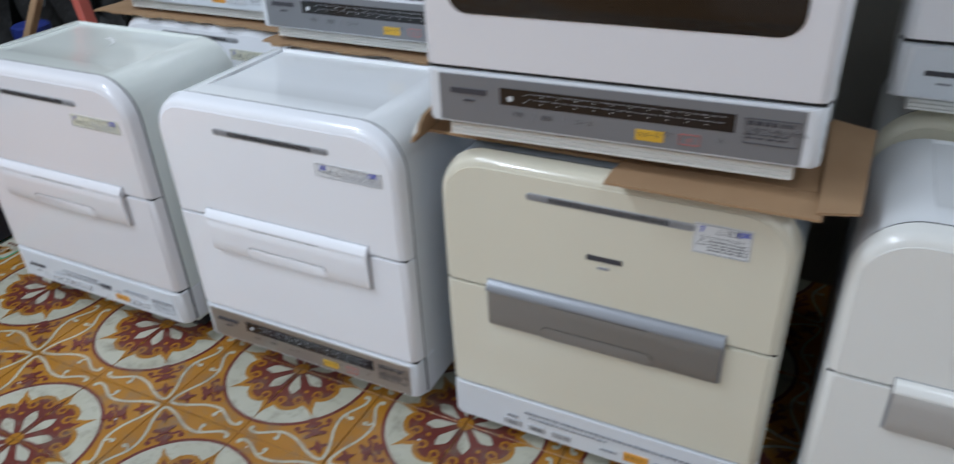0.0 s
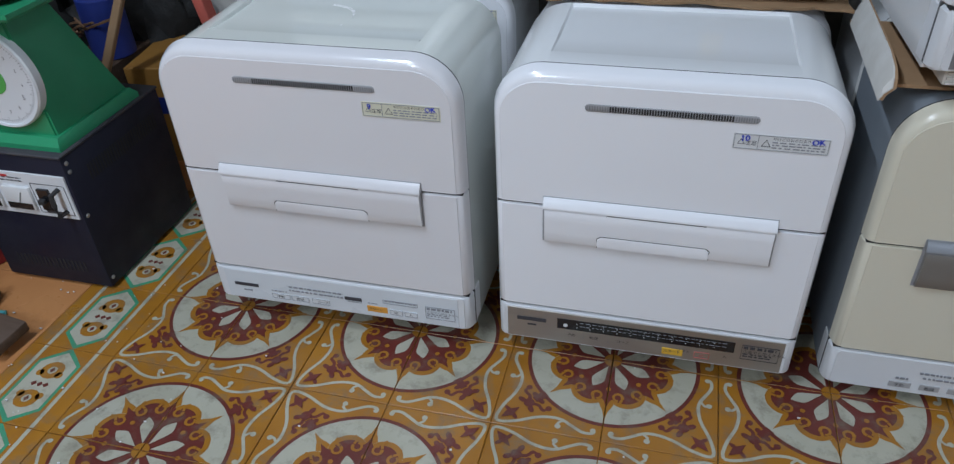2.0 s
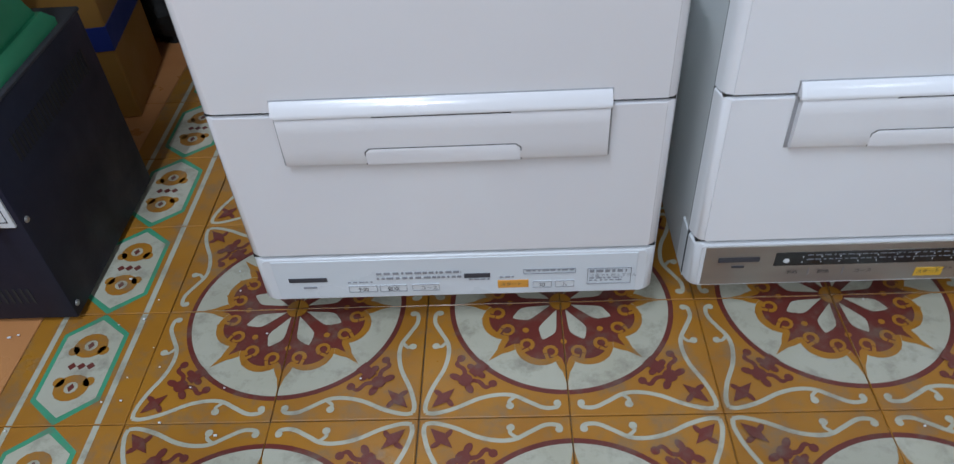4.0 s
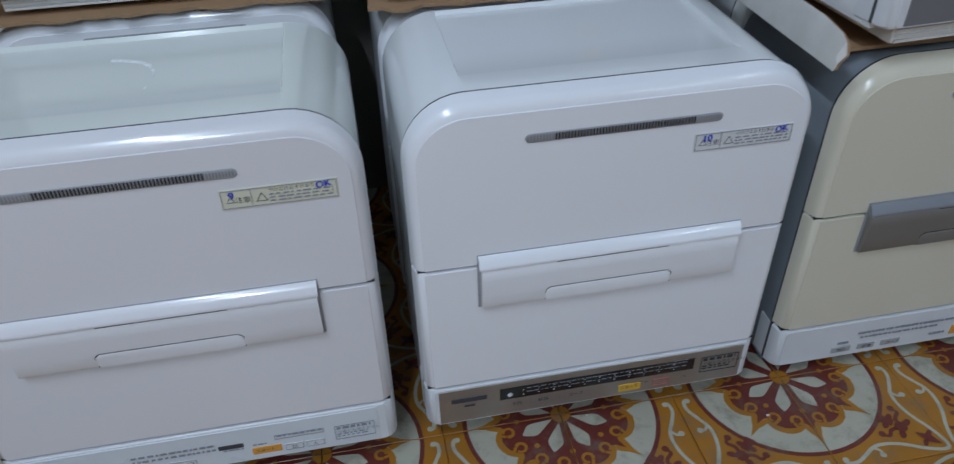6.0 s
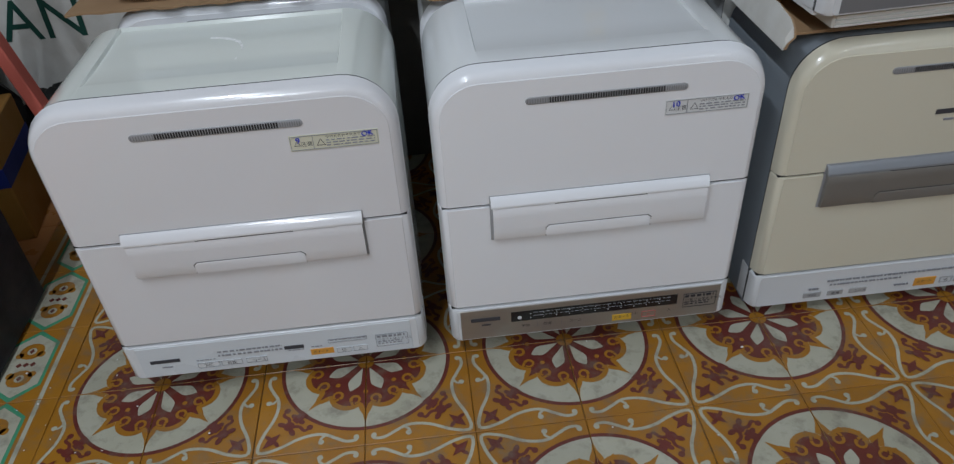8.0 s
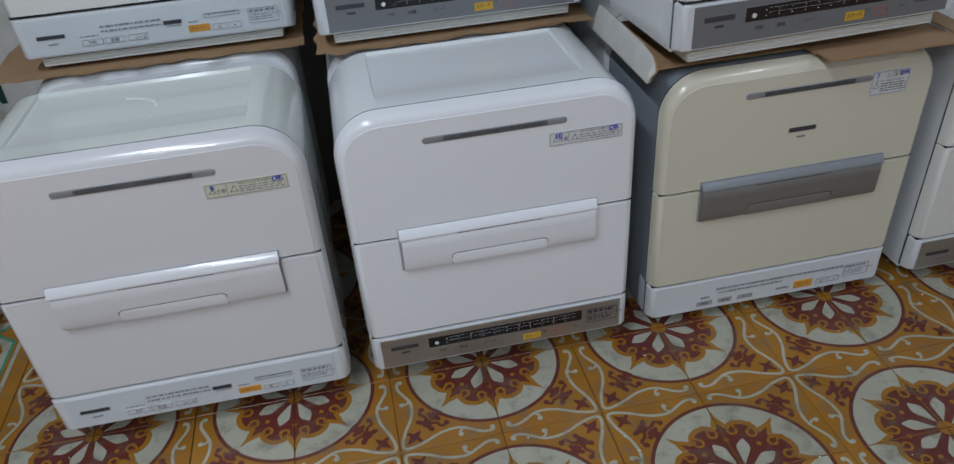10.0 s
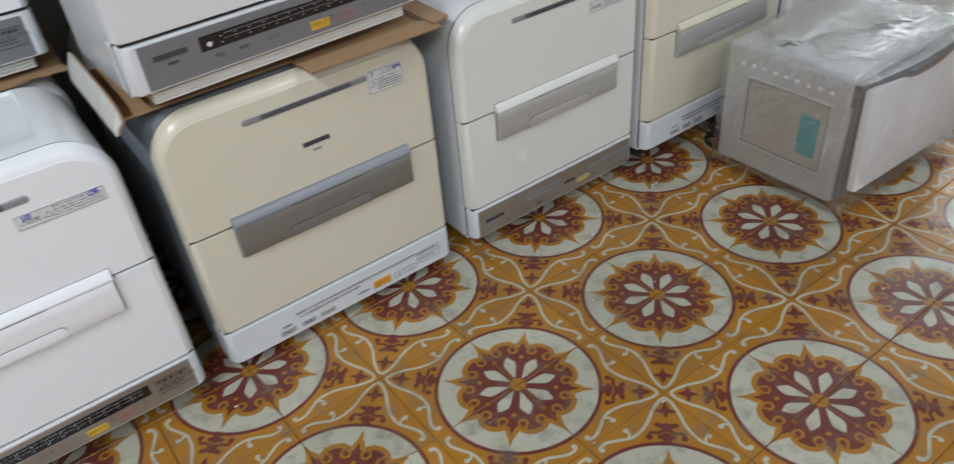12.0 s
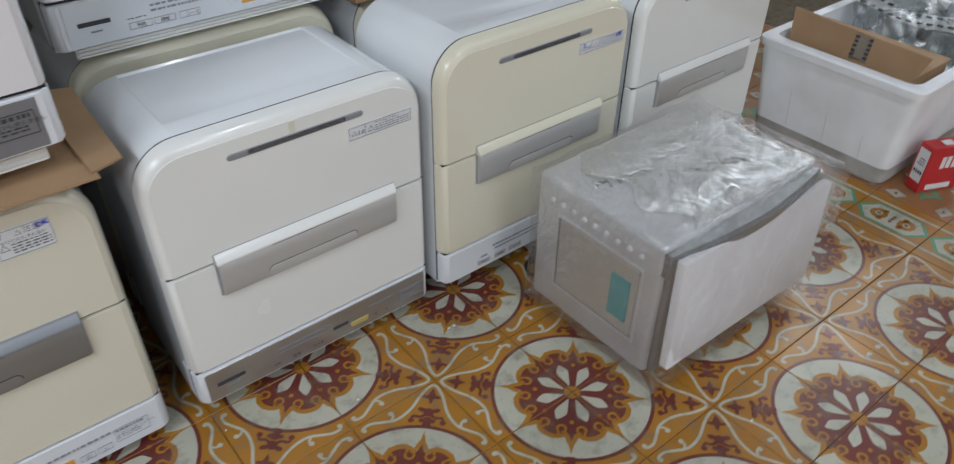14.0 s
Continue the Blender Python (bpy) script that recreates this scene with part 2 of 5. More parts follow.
BAGBLACK = material("black_bag", (0.008, 0.008, 0.008), 0.8, other=(0.014, 0.012, 0.010), scale=14.0, fine=40.0, bump=0.6, depth=0.01)
BROWNBAG = material("brown_cloth", (0.038, 0.028, 0.020), 0.85, other=(0.016, 0.013, 0.010), scale=14.0, fine=70.0, bump=0.5, depth=0.01)
GREYCLOTH = material("grey_cloth", (0.05, 0.047, 0.043), 0.85, other=(0.02, 0.019, 0.018), scale=12.0, fine=70.0, bump=0.5, depth=0.01)


# ---- building blocks ----
def finish(bm, name, mats, smooth=True):
    bmesh.ops.recalc_face_normals(bm, faces=bm.faces)
    if smooth:
        for f in bm.faces:
            f.smooth = True
        for e in bm.edges:
            e.smooth = len(e.link_faces) == 2 and e.calc_face_angle(0.0) < 0.55
    me = bpy.data.meshes.new(name)
    bm.to_mesh(me)
    bm.free()
    for m in mats if isinstance(mats, (list, tuple)) else [mats]:
        me.materials.append(m)
    return me


def part(name, bm, mats, parent=None, label="", m=None):
    """One mesh object, under a thing or a part of it."""
    me = bm if isinstance(bm, bpy.types.Mesh) else finish(bm, name, mats)
    ob = new(name, me)
    ob.parent = parent
    if m is not None:
        ob.matrix_local = m
    if label:
        tagged(ob, label)
    return ob


def thing(name, m, label, category, group="", kind=""):
    ob = new(name)
    ob.empty_display_size = 0.05
    ob.matrix_world = m
    return tagged(ob, label, category, group, kind)


def box(x0, x1, y0, y1, z0, z1, bevel=0.0, seg=2, bm=None):
    bm = bm or bmesh.new()
    vs = [bm.verts.new((x, y, z)) for z in (z0, z1) for x, y in ((x0, y0), (x1, y0), (x1, y1), (x0, y1))]
    fs = [bm.faces.new([vs[i] for i in q]) for q in ((3, 2, 1, 0), (4, 5, 6, 7), (0, 1, 5, 4), (1, 2, 6, 5), (2, 3, 7, 6), (3, 0, 4, 7))]
    if bevel:
        edges = list({e for f in fs for e in f.edges})
        bmesh.ops.bevel(bm, geom=edges, offset=bevel, segments=seg, affect="EDGES", profile=0.5)
    return bm


def loft(rings, cap=True, bm=None):
    """Skin closed rings of equal length."""
    bm = bm or bmesh.new()
    rows = [[bm.verts.new(p) for p in r] for r in rings]
    n = len(rows[0])
    for a, b in zip(rows, rows[1:]):
        for i in range(n):
            j = (i + 1) % n
            bm.faces.new((a[i], a[j], b[j], b[i]))
    if cap:
        bm.faces.new(rows[0][::-1])
        bm.faces.new(rows[-1])
    return bm


def prism_x(profile, x0, x1, bm=None):
    """A profile in y, z drawn out along x."""
    return loft([[(x, y, z) for y, z in profile] for x in (x0, x1)], bm=bm)


def tube(points, radius, sides=8, bm=None, cap=True):
    pts = [Vector(p) for p in points]
    rings = []
    for i, p in enumerate(pts):
        d = (pts[min(i + 1, len(pts) - 1)] - pts[max(i - 1, 0)]).normalized()
        a = d.orthogonal().normalized() if abs(d.z) > 0.95 else d.cross(Vector((0, 0, 1))).normalized()
        b = d.cross(a).normalized()
        r = radius[i] if isinstance(radius, (list, tuple)) else radius
        rings.append([p + r * (math.cos(k * 2 * math.pi / sides) * a + math.sin(k * 2 * math.pi / sides) * b) for k in range(sides)])
    return loft(rings, cap, bm)


def lathe(profile, sides=32, m=None):
    """Turn (radius, height) pairs about z."""
    bm = loft([[(r * math.cos(k * 2 * math.pi / sides), r * math.sin(k * 2 * math.pi / sides), z) for k in range(sides)] for r, z in profile])
    if m is not None:
        bm.transform(m)
    return bm


def blob(sx, sy, sz, rough, seed, detail=3, freq=3.0):
    """A crumpled lump, flat beneath, for bags and cloth."""
    bm = bmesh.new()
    bmesh.ops.create_icosphere(bm, subdivisions=detail, radius=1.0)
    off = Vector((seed * 7.1, seed * 3.3, seed))
    for v in bm.verts:
        d = noise.fractal(v.co * freq * 0.5 + off, 1.0, 2.0, 4)
        c = v.co * (1 + rough * d)
        v.co = Vector((c.x * sx, c.y * sy, max(c.z, -0.55) * sz + 0.55 * sz))
    return bm


TEXTS = {}


def text_mesh(words, size):
    """Words as a flat mesh in x, y, from their lower left corner."""
    key = (words, size)
    if key not in TEXTS:
        cu = bpy.data.curves.new("words", "FONT")
        cu.body, cu.size, cu.resolution_u = words, size, 2
        ob = new("words", cu)
        bpy.context.view_layer.update()
        me = bpy.data.meshes.new_from_object(ob.evaluated_get(bpy.context.evaluated_depsgraph_get()))
        me.materials.clear()
        bpy.data.objects.remove(ob)
        TEXTS[key] = me
    return TEXTS[key]


def words_on_front(words, size, mat, parent, x, z, y, name="lettering"):
    """Lettering on a face that looks along -y."""
    me = text_mesh(words, size).copy()
    me.materials.append(mat)
    return part(name, me, mat, parent, m=pose(x, y, z, 90, 0, 0))


def bars(parent, mat, spots, y, name="small_print", thick=0.0006):
    """Plain bars for print that cannot be read: (x0, x1, z0, z1) each, on a face that looks along -y."""
    bm = bmesh.new()
    for x0, x1, z0, z1 in spots:
        box(x0, x1, y - thick, y + 0.0004, z0, z1, bm=bm)
    ob = part(name, bm, mat, parent)
    return tagged(ob, kind="stuff") if "print" in name else ob


def fine_print(x0, x1, z0, z1, rows, seed, gap=0.62):
    """Rows of short bars of varied length, as small type looks from afar."""
    rng = random.Random(seed)
    out = []
    h = (z1 - z0) / rows
    for r in range(rows):
        x = x0
        while x < x1:
            w = rng.uniform(0.003, 0.010)
            out.append((x, min(x + w, x1), z1 - (r + 1) * h + gap * h, z1 - r * h))
            x += w + rng.uniform(0.0015, 0.004)
    return out


def frame_bars(x0, x1, z0, z1, w=0.0008):
    return [(x0, x1, z0, z0 + w), (x0, x1, z1 - w, z1), (x0, x0 + w, z0 + w, z1 - w), (x1 - w, x1, z0 + w, z1 - w)]


# ---- the room ----
def setting(name, bm, mats, label, category):
    return tagged(part(name, bm, mats), label, category, kind="structure")


floor = setting("floor", box(-3.4, 3.3, -3.4, 1.5, -0.10, -0.004), GROUT, "patterned ochre cement tile floor with thin dark joints", "floor")
setting("wall_north", box(-3.4, 3.3, 1.5, 1.62, -0.1, 3.0), WALLPAINT, "dull beige painted back wall of the shop", "wall")
# Added wall section: keeps light from reaching the gaps behind the back row.
setting("wall_pier", box(-2.02, 2.4, 1.17, 1.5, -0.1, 3.0), WALLPAINT, "beige painted wall section, added to darken the gaps between the machines", "wall")
setting("wall_west", box(-3.52, -3.4, -3.4, 1.62, -0.1, 3.0), WALLPAINT, "dull beige painted side wall", "wall")
east = bmesh.new()
for a in ((-3.4, 0.25, -0.1, 3.0), (1.42, 1.62, -0.1, 3.0), (0.25, 1.42, -0.1, 1.15), (0.25, 1.42, 2.35, 3.0)):
    box(3.3, 3.42, a[0], a[1], a[2], a[3], bm=east)
setting("wall_east", east, WALLPAINT, "dull beige painted side wall with a window", "wall")
win = tagged(new("window_1"), "plain window with a white frame in the side wall", "window", kind="structure")
for a in ((0.25, 1.42, 1.15, 1.20), (0.25, 1.42, 2.30, 2.35), (0.25, 0.30, 1.20, 2.30), (1.37, 1.42, 1.20, 2.30), (0.81, 0.86, 1.20, 2.30)):
    part("window_frame", box(3.33, 3.38, a[0], a[1], a[2], a[3]), WHITE, win)
front = bmesh.new()
for a in ((-3.52, 0.4, -0.1, 3.0), (2.8, 3.42, -0.1, 3.0), (0.4, 2.8, 2.55, 3.0)):
    box(a[0], a[1], -3.52, -3.4, a[2], a[3], bm=front)
setting("wall_south", front, WALLPAINT, "painted wall round the open shop front", "wall")
setting("ceiling", box(-3.52, 3.42, -3.52, 1.62, 3.0, 3.1), CEILPAINT, "unseen ceiling, coloured dark to cut bounced light", "ceiling")
for tx, ty, watts in TUBES:
    fixture = thing("ceiling_light", pose(tx, ty, 3.0, 0, 0, 90), "white batten ceiling light with a fluorescent tube", "ceiling light", "tube lights on the ceiling")
    part("batten", box(-0.6, 0.6, -0.03, 0.03, -0.06, 0, 0.006), WHITE, fixture)
    part("tube", prism_x([(0.013 * math.cos(a * 0.785), -0.10 + 0.013 * math.sin(a * 0.785)) for a in range(8)], -0.58, 0.58), PRINTWHITE, fixture)
    for s in (-0.59, 0.58):
        part("end_holder", box(s, s + 0.01, -0.015, 0.015, -0.12, -0.06), WHITE, fixture)


# ---- dishwashers ----
def arch(hw, zb, zt, r, d, y, dip=0.0, xr=None, side=1.0):
    """The outline of a front with round upper corners, drawn in by d, at depth y."""
    e = d * side
    pts = [(hw - e, zb)]
    n = 9
    for k in range(n + 1):
        a = k / n * math.pi / 2
        pts.append((hw - r + (r - e) * math.cos(a), zt - r + (r - d) * math.sin(a)))
    if xr:
        pts += [(xr + 0.0022, zt - d), (xr, zt - d - dip), (-xr, zt - d - dip), (-xr - 0.0022, zt - d)]
    for k in range(n + 1):
        a = math.pi / 2 + k / n * math.pi / 2
        pts.append((-hw + r + (r - e) * math.cos(a), zt - r + (r - d) * math.sin(a)))
    pts.append((-hw + e, zb))
    return [(x, y, z) for x, z in pts]


def slab(hw, zb, zt, d, dz, y, c=0.004):
    """A front board's outline, drawn in by d at the sides and dz above and below."""
    x, b, t = hw - d, zb + dz, zt - dz
    return [(x, y, b + c), (x, y, t - c), (x - c, y, t), (-x + c, y, t), (-x, y, t - c), (-x, y, b + c), (-x + c, y, b), (x - c, y, b)]


def pen_word(words, size, parent, x, z, y, name):
    """Thick leaning pen strokes: the word twice, a hair apart, in one mesh."""
    bm = bmesh.new()
    bm.from_mesh(text_mesh(words, size))
    twin = bmesh.ops.duplicate(bm, geom=bm.verts[:] + bm.edges[:] + bm.faces[:])["geom"]
    bmesh.ops.translate(bm, verts=[g for g in twin if isinstance(g, bmesh.types.BMVert)], vec=(0.0009, 0.0004, 0.0002))
    part(name, bm, PENBLUE, parent, m=pose(x, y - 0.0004, z, 90, 0, 0) @ Matrix.Rotation(radians(6), 4, "Z"))


def caution_sticker(parent, x0, x1, z0, z1, mat, number, seed, tall=False, pen=True):
    lab = part("caution_sticker", box(x0, x1, -0.0007, 0.0004, z0, z1), mat, parent, "pale caution sticker with small print and blue pen marks")
    h, y = z1 - z0, -0.0009
    bars(lab, INKGREY, frame_bars(x0 + 0.0015, x1 - 0.0015, z0 + 0.0015, z1 - 0.0015, 0.0006), y, "border")
    if tall:
        spots = [(x0 + 0.030, z1 - 0.015, 0.010), (x0 + 0.005, z0 + 0.013, 0.014)]
        words_on_front("注意", 0.012, INK, lab, x0 + 0.042, z1 - 0.0135, y)
        words_on_front("やけどのおそれあり", 0.0068, INK, lab, x0 + 0.009, z1 - 0.0235, y)
        bars(lab, INKMID, fine_print(x0 + 0.022, x1 - 0.005, z0 + 0.004, z0 + 0.023, 4, seed), y)
        if pen:
            pen_word(number, 0.013, lab, x0 + 0.008, z1 - 0.014, y - 0.0004, "pen_number")
            pen_word("OK", 0.012, lab, x1 - 0.020, z1 - 0.013, y - 0.0004, "pen_mark")
    else:
        spots = [(x0 + 0.006, z0 + h * 0.28, h * 0.42), (x0 + 0.040, z0 + h * 0.2, h * 0.55)]
        words_on_front("注意", h * 0.34, INK, lab, x0 + 0.0165, z0 + h * 0.30, y)
        bars(lab, INKGREY, [(x0 + 0.0355, x0 + 0.0362, z0 + 0.0015, z1 - 0.0015)], y, "divider")
        words_on_front("やけどのおそれあり", h * 0.22, INK, lab, x0 + 0.056, z1 - h * 0.31, y)
        bars(lab, INKGREY, fine_print(x0 + 0.056, x1 - 0.006, z0 + h * 0.1, z0 + h * 0.6, 3, seed), y)
        if pen:
            pen_word(number, h * 0.52, lab, x0 + 0.010, z0 + h * 0.50, y - 0.0004, "pen_number")
            pen_word("OK", h * 0.46, lab, x1 - 0.026, z1 - h * 0.42, y - 0.0004, "pen_mark")
    for tx, tz, s in spots:
        tri = bmesh.new()
        for k in range(3):
            a0, a1 = math.radians(90 + 120 * k), math.radians(210 + 120 * k)
            c = Vector((tx + s * 0.5, 0, tz + s * 0.38))
            p, q = [c + Vector((math.cos(a), 0, math.sin(a))) * s * 0.55 for a in (a0, a1)]
            u, v = c + (p - c) * 0.76, c + (q - c) * 0.76
            tri.faces.new([tri.verts.new((w.x, y - 0.0002, w.z)) for w in (p, q, v, u)])
        part("warning_triangle", tri, INK, lab)


def notice(parent, x0, x1, z0, z1, ink, seed, y):
    bars(parent, ink, frame_bars(x0, x1, z0, z1, 0.0006), y, "notice_border")
    h = z1 - z0
    words_on_front("少量でも使えません", h * 0.24, ink, parent, x0 + 0.003, z0 + h * 0.46, y - 0.0005)
    bars(parent, ink, fine_print(x0 + 0.003, x1 - 0.006, z1 - h * 0.30, z1 - h * 0.1, 1, seed, 0.2) + fine_print(x0 + 0.003, x1 - 0.012, z0 + h * 0.1, z0 + h * 0.40, 2, seed + 1), y, "notice_print", 0.0004)


def panel_white_film(panel, b, seed):
    """White film with outlined keys, an orange start key and print above them."""
    y = -0.0012
    part("panel_film", box(-0.251, 0.251, y, 0.003, b + 0.007, b + 0.079, 0.0005, 1), FILMWHITE, panel, "pale bluish-white printed film")
    y -= 0.0008
    bars(panel, INK, [(-0.232, -0.178, b + 0.040, b + 0.0475)], y, "brand_mark")
    bars(panel, INKGREY, [(-0.214, -0.195, b + 0.0275, b + 0.0305)], y, "model_mark")
    for x0, w, word in ((-0.150, 0.040, "予約"), (-0.106, 0.038, "乾燥"), (-0.060, 0.038, "コース")):
        k = part("key", box(x0, x0 + w, y, y + 0.002, b + 0.018, b + 0.030, 0.0004, 1), PRINTWHITE, panel)
        bars(k, INKGREY, frame_bars(x0, x0 + w, b + 0.018, b + 0.030, 0.0005), y - 0.0004, "key_outline")
        words_on_front(word, 0.0085, INK, k, x0 + w * 0.28, b + 0.0205, y - 0.0012)
    bars(panel, INKGREY, fine_print(-0.150, -0.115, b + 0.0335, b + 0.038, 1, seed) + fine_print(-0.108, 0.010, b + 0.036, b + 0.0545, 2, seed + 2), y)
    bars(panel, INK, [(0.014, 0.050, b + 0.0405, b + 0.0485)], y, "display_mark")
    bars(panel, INKGREY, fine_print(0.020, 0.050, b + 0.033, b + 0.038, 1, seed + 4) + fine_print(0.063, 0.083, b + 0.036, b + 0.041, 1, seed + 4), y, "print_small")
    o = part("start_key", box(0.060, 0.103, y, y + 0.002, b + 0.018, b + 0.033, 0.0004, 1), ORANGE, panel, "orange start key")
    words_on_front("スタート", 0.0075, INK, o, 0.064, b + 0.0235, y - 0.0008)
    for x0, word in ((0.109, "切"), (0.140, "入")):
        k = part("key", box(x0, x0 + 0.026, y, y + 0.002, b + 0.018, b + 0.030, 0.0004, 1), PRINTWHITE, panel)
        bars(k, INKGREY, frame_bars(x0, x0 + 0.026, b + 0.018, b + 0.030, 0.0005), y - 0.0004, "key_outline")
        words_on_front(word, 0.0085, INK, k, x0 + 0.0085, b + 0.0205, y - 0.0012)
    bars(panel, INKGREY, frame_bars(0.096, 0.168, b + 0.045, b + 0.0535, 0.0006) + fine_print(0.100, 0.165, b + 0.046, b + 0.0525, 1, seed + 6), y, "print_box")
    notice(panel, 0.184, 0.244, b + 0.022, b + 0.052, INKGREY, seed + 8, y)


def panel_silver_strip(panel, b, seed, metal):
    """Brushed silver film with a black display strip and a yellow start key."""
    y = -0.0012
    part("panel_film", box(-0.251, 0.251, y, 0.003, b + 0.007, b + 0.079, 0.0005, 1), metal, panel, "brushed silver panel film")
    y -= 0.0008
    bars(panel, INK, [(-0.232, -0.176, b + 0.051, b + 0.059)], y, "brand_mark")
    bars(panel, INK, [(-0.212, -0.195, b + 0.040, b + 0.043)], y, "model_mark")
    d = part("display_strip", box(-0.155, 0.168, y, y + 0.002, b + 0.041, b + 0.066, 0.0004, 1), BLACKGLOSS, panel, "glossy black display strip")
    bars(d, INKGREY, fine_print(-0.112, 0.155, b + 0.045, b + 0.0615, 2, seed, 0.91), y - 0.0003, "display_print", 0.0004)
    bars(d, PRINTWHITE, [(x, x + 0.0013, z, z + 0.0013) for x in [-0.118 + 0.0125 * k for k in range(0, 21, 2)] for z in (b + 0.0475, b + 0.0575)], y - 0.0005, "display_dot_print", 0.0004)
    disc = lathe([(0.0042, 0), (0.0042, 0.0008)], 14, pose(-0.139, y + 0.0002, b + 0.051, 90, 0, 0))
    part("lamp_dot", disc, PRINTWHITE, d)
    for x, word in ((-0.128, "予約"), (-0.085, "乾燥"), (-0.035, "コース"), (0.075, "ソフト"), (0.157, "入")):
        words_on_front(word, 0.0085, INK, panel, x - 0.008, b + 0.0255, y - 0.0004)
    for x in (-0.105, -0.058):
        bars(panel, INKGREY, [(x, x + 0.0006, b + 0.022, b + 0.036)], y, "key_divider")
    o = part("start_key", box(0.042, 0.080, y, y + 0.002, b + 0.014, b + 0.030, 0.0004, 1), YELLOW, panel, "yellow start key")
    words_on_front("スタート", 0.008, INK, o, 0.044, b + 0.0205, y - 0.0008)
    bars(panel, REDLINE, frame_bars(0.100, 0.127, b + 0.016, b + 0.031, 0.0009), y, "red_outlined_key")
    words_on_front("切", 0.0085, REDLINE, panel, 0.109, b + 0.0195, y - 0.0004)
    notice(panel, 0.180, 0.244, b + 0.030, b + 0.064, INK, seed, y)


def panel_silver_plain(panel, b, seed):
    """Silver film with faint keys and a small yellow one."""
    y = -0.0012
    part("panel_film", box(-0.251, 0.251, y, 0.003, b + 0.007, b + 0.079, 0.0005, 1), SILVER, panel, "warm brushed silver panel film")
    y -= 0.0008
    bars(panel, INK, [(-0.232, -0.176, b + 0.040, b + 0.048)], y, "brand_mark")
    bars(panel, INKGREY, [(-0.212, -0.190, b + 0.029, b + 0.032)], y, "model_mark")
    bars(panel, INKGREY, fine_print(-0.105, 0.010, b + 0.036, b + 0.058, 2, seed, 0.7), y)
    for x, word in ((-0.118, "予約"), (-0.075, "乾燥"), (-0.03, "コース")):
        words_on_front(word, 0.0085, INK, panel, x, b + 0.019, y - 0.0004)
    bars(panel, INK, [(0.020, 0.056, b + 0.037, b + 0.044)], y, "display_mark")
    part("start_key", box(0.062, 0.104, y, y + 0.002, b + 0.021, b + 0.034, 0.0004, 1), PALEYELLOW, panel, "pale yellow start key")
    bars(panel, INKGREY, fine_print(0.108, 0.165, b + 0.044, b + 0.055, 1, seed + 3), y, "print_small")
    for x, word in ((0.118, "切"), (0.146, "入")):
        words_on_front(word, 0.0085, INK, panel, x, b + 0.022, y - 0.0004)
    notice(panel, 0.184, 0.244, b + 0.026, b + 0.056, INKGREY, seed, y)


def panel_plain_white(panel, b, seed):
    """White panel with grey keys and an orange start key."""
    y = -0.0012
    for x0, w, word in ((-0.168, 0.036, "予約"), (-0.118, 0.032, "乾燥"), (-0.073, 0.036, "コース")):
        k = part("key", box(x0, x0 + w, y - 0.001, y + 0.003, b + 0.016, b + 0.029, 0.0006, 1), BUTTONGREY, panel, "grey key")
        words_on_front(word, 0.0088, INK, k, x0 + w * 0.22, b + 0.019, y - 0.0018)
    bars(panel, INKGREY, fine_print(-0.125, 0.175, b + 0.050, b + 0.0575, 1, seed, 0.5) + fine_print(-0.118, 0.030, b + 0.040, b + 0.0465, 1, seed + 1, 0.5) + fine_print(-0.160, -0.140, b + 0.035, b + 0.040, 1, seed, 0.2) + fine_print(0.02, 0.05, b + 0.022, b + 0.027, 1, seed, 0.2), y, "small_print", 0.0012)
    o = part("start_key", box(0.062, 0.106, y - 0.0006, y + 0.003, b + 0.016, b + 0.036, 0.0004, 1), ORANGE, panel, "orange start key")
    words_on_front("スタート", 0.008, INK, o, 0.066, b + 0.0245, y - 0.0014)
    for x0, word in ((0.116, "切"), (0.146, "入")):
        bars(panel, INKGREY, frame_bars(x0, x0 + 0.025, b + 0.018, b + 0.032, 0.0005), y, "key_outline")
        words_on_front(word, 0.009, INK, panel, x0 + 0.008, b + 0.021, y - 0.0006)
    notice(panel, 0.180, 0.240, b + 0.024, b + 0.056, INKGREY, seed, y + 0.0006)


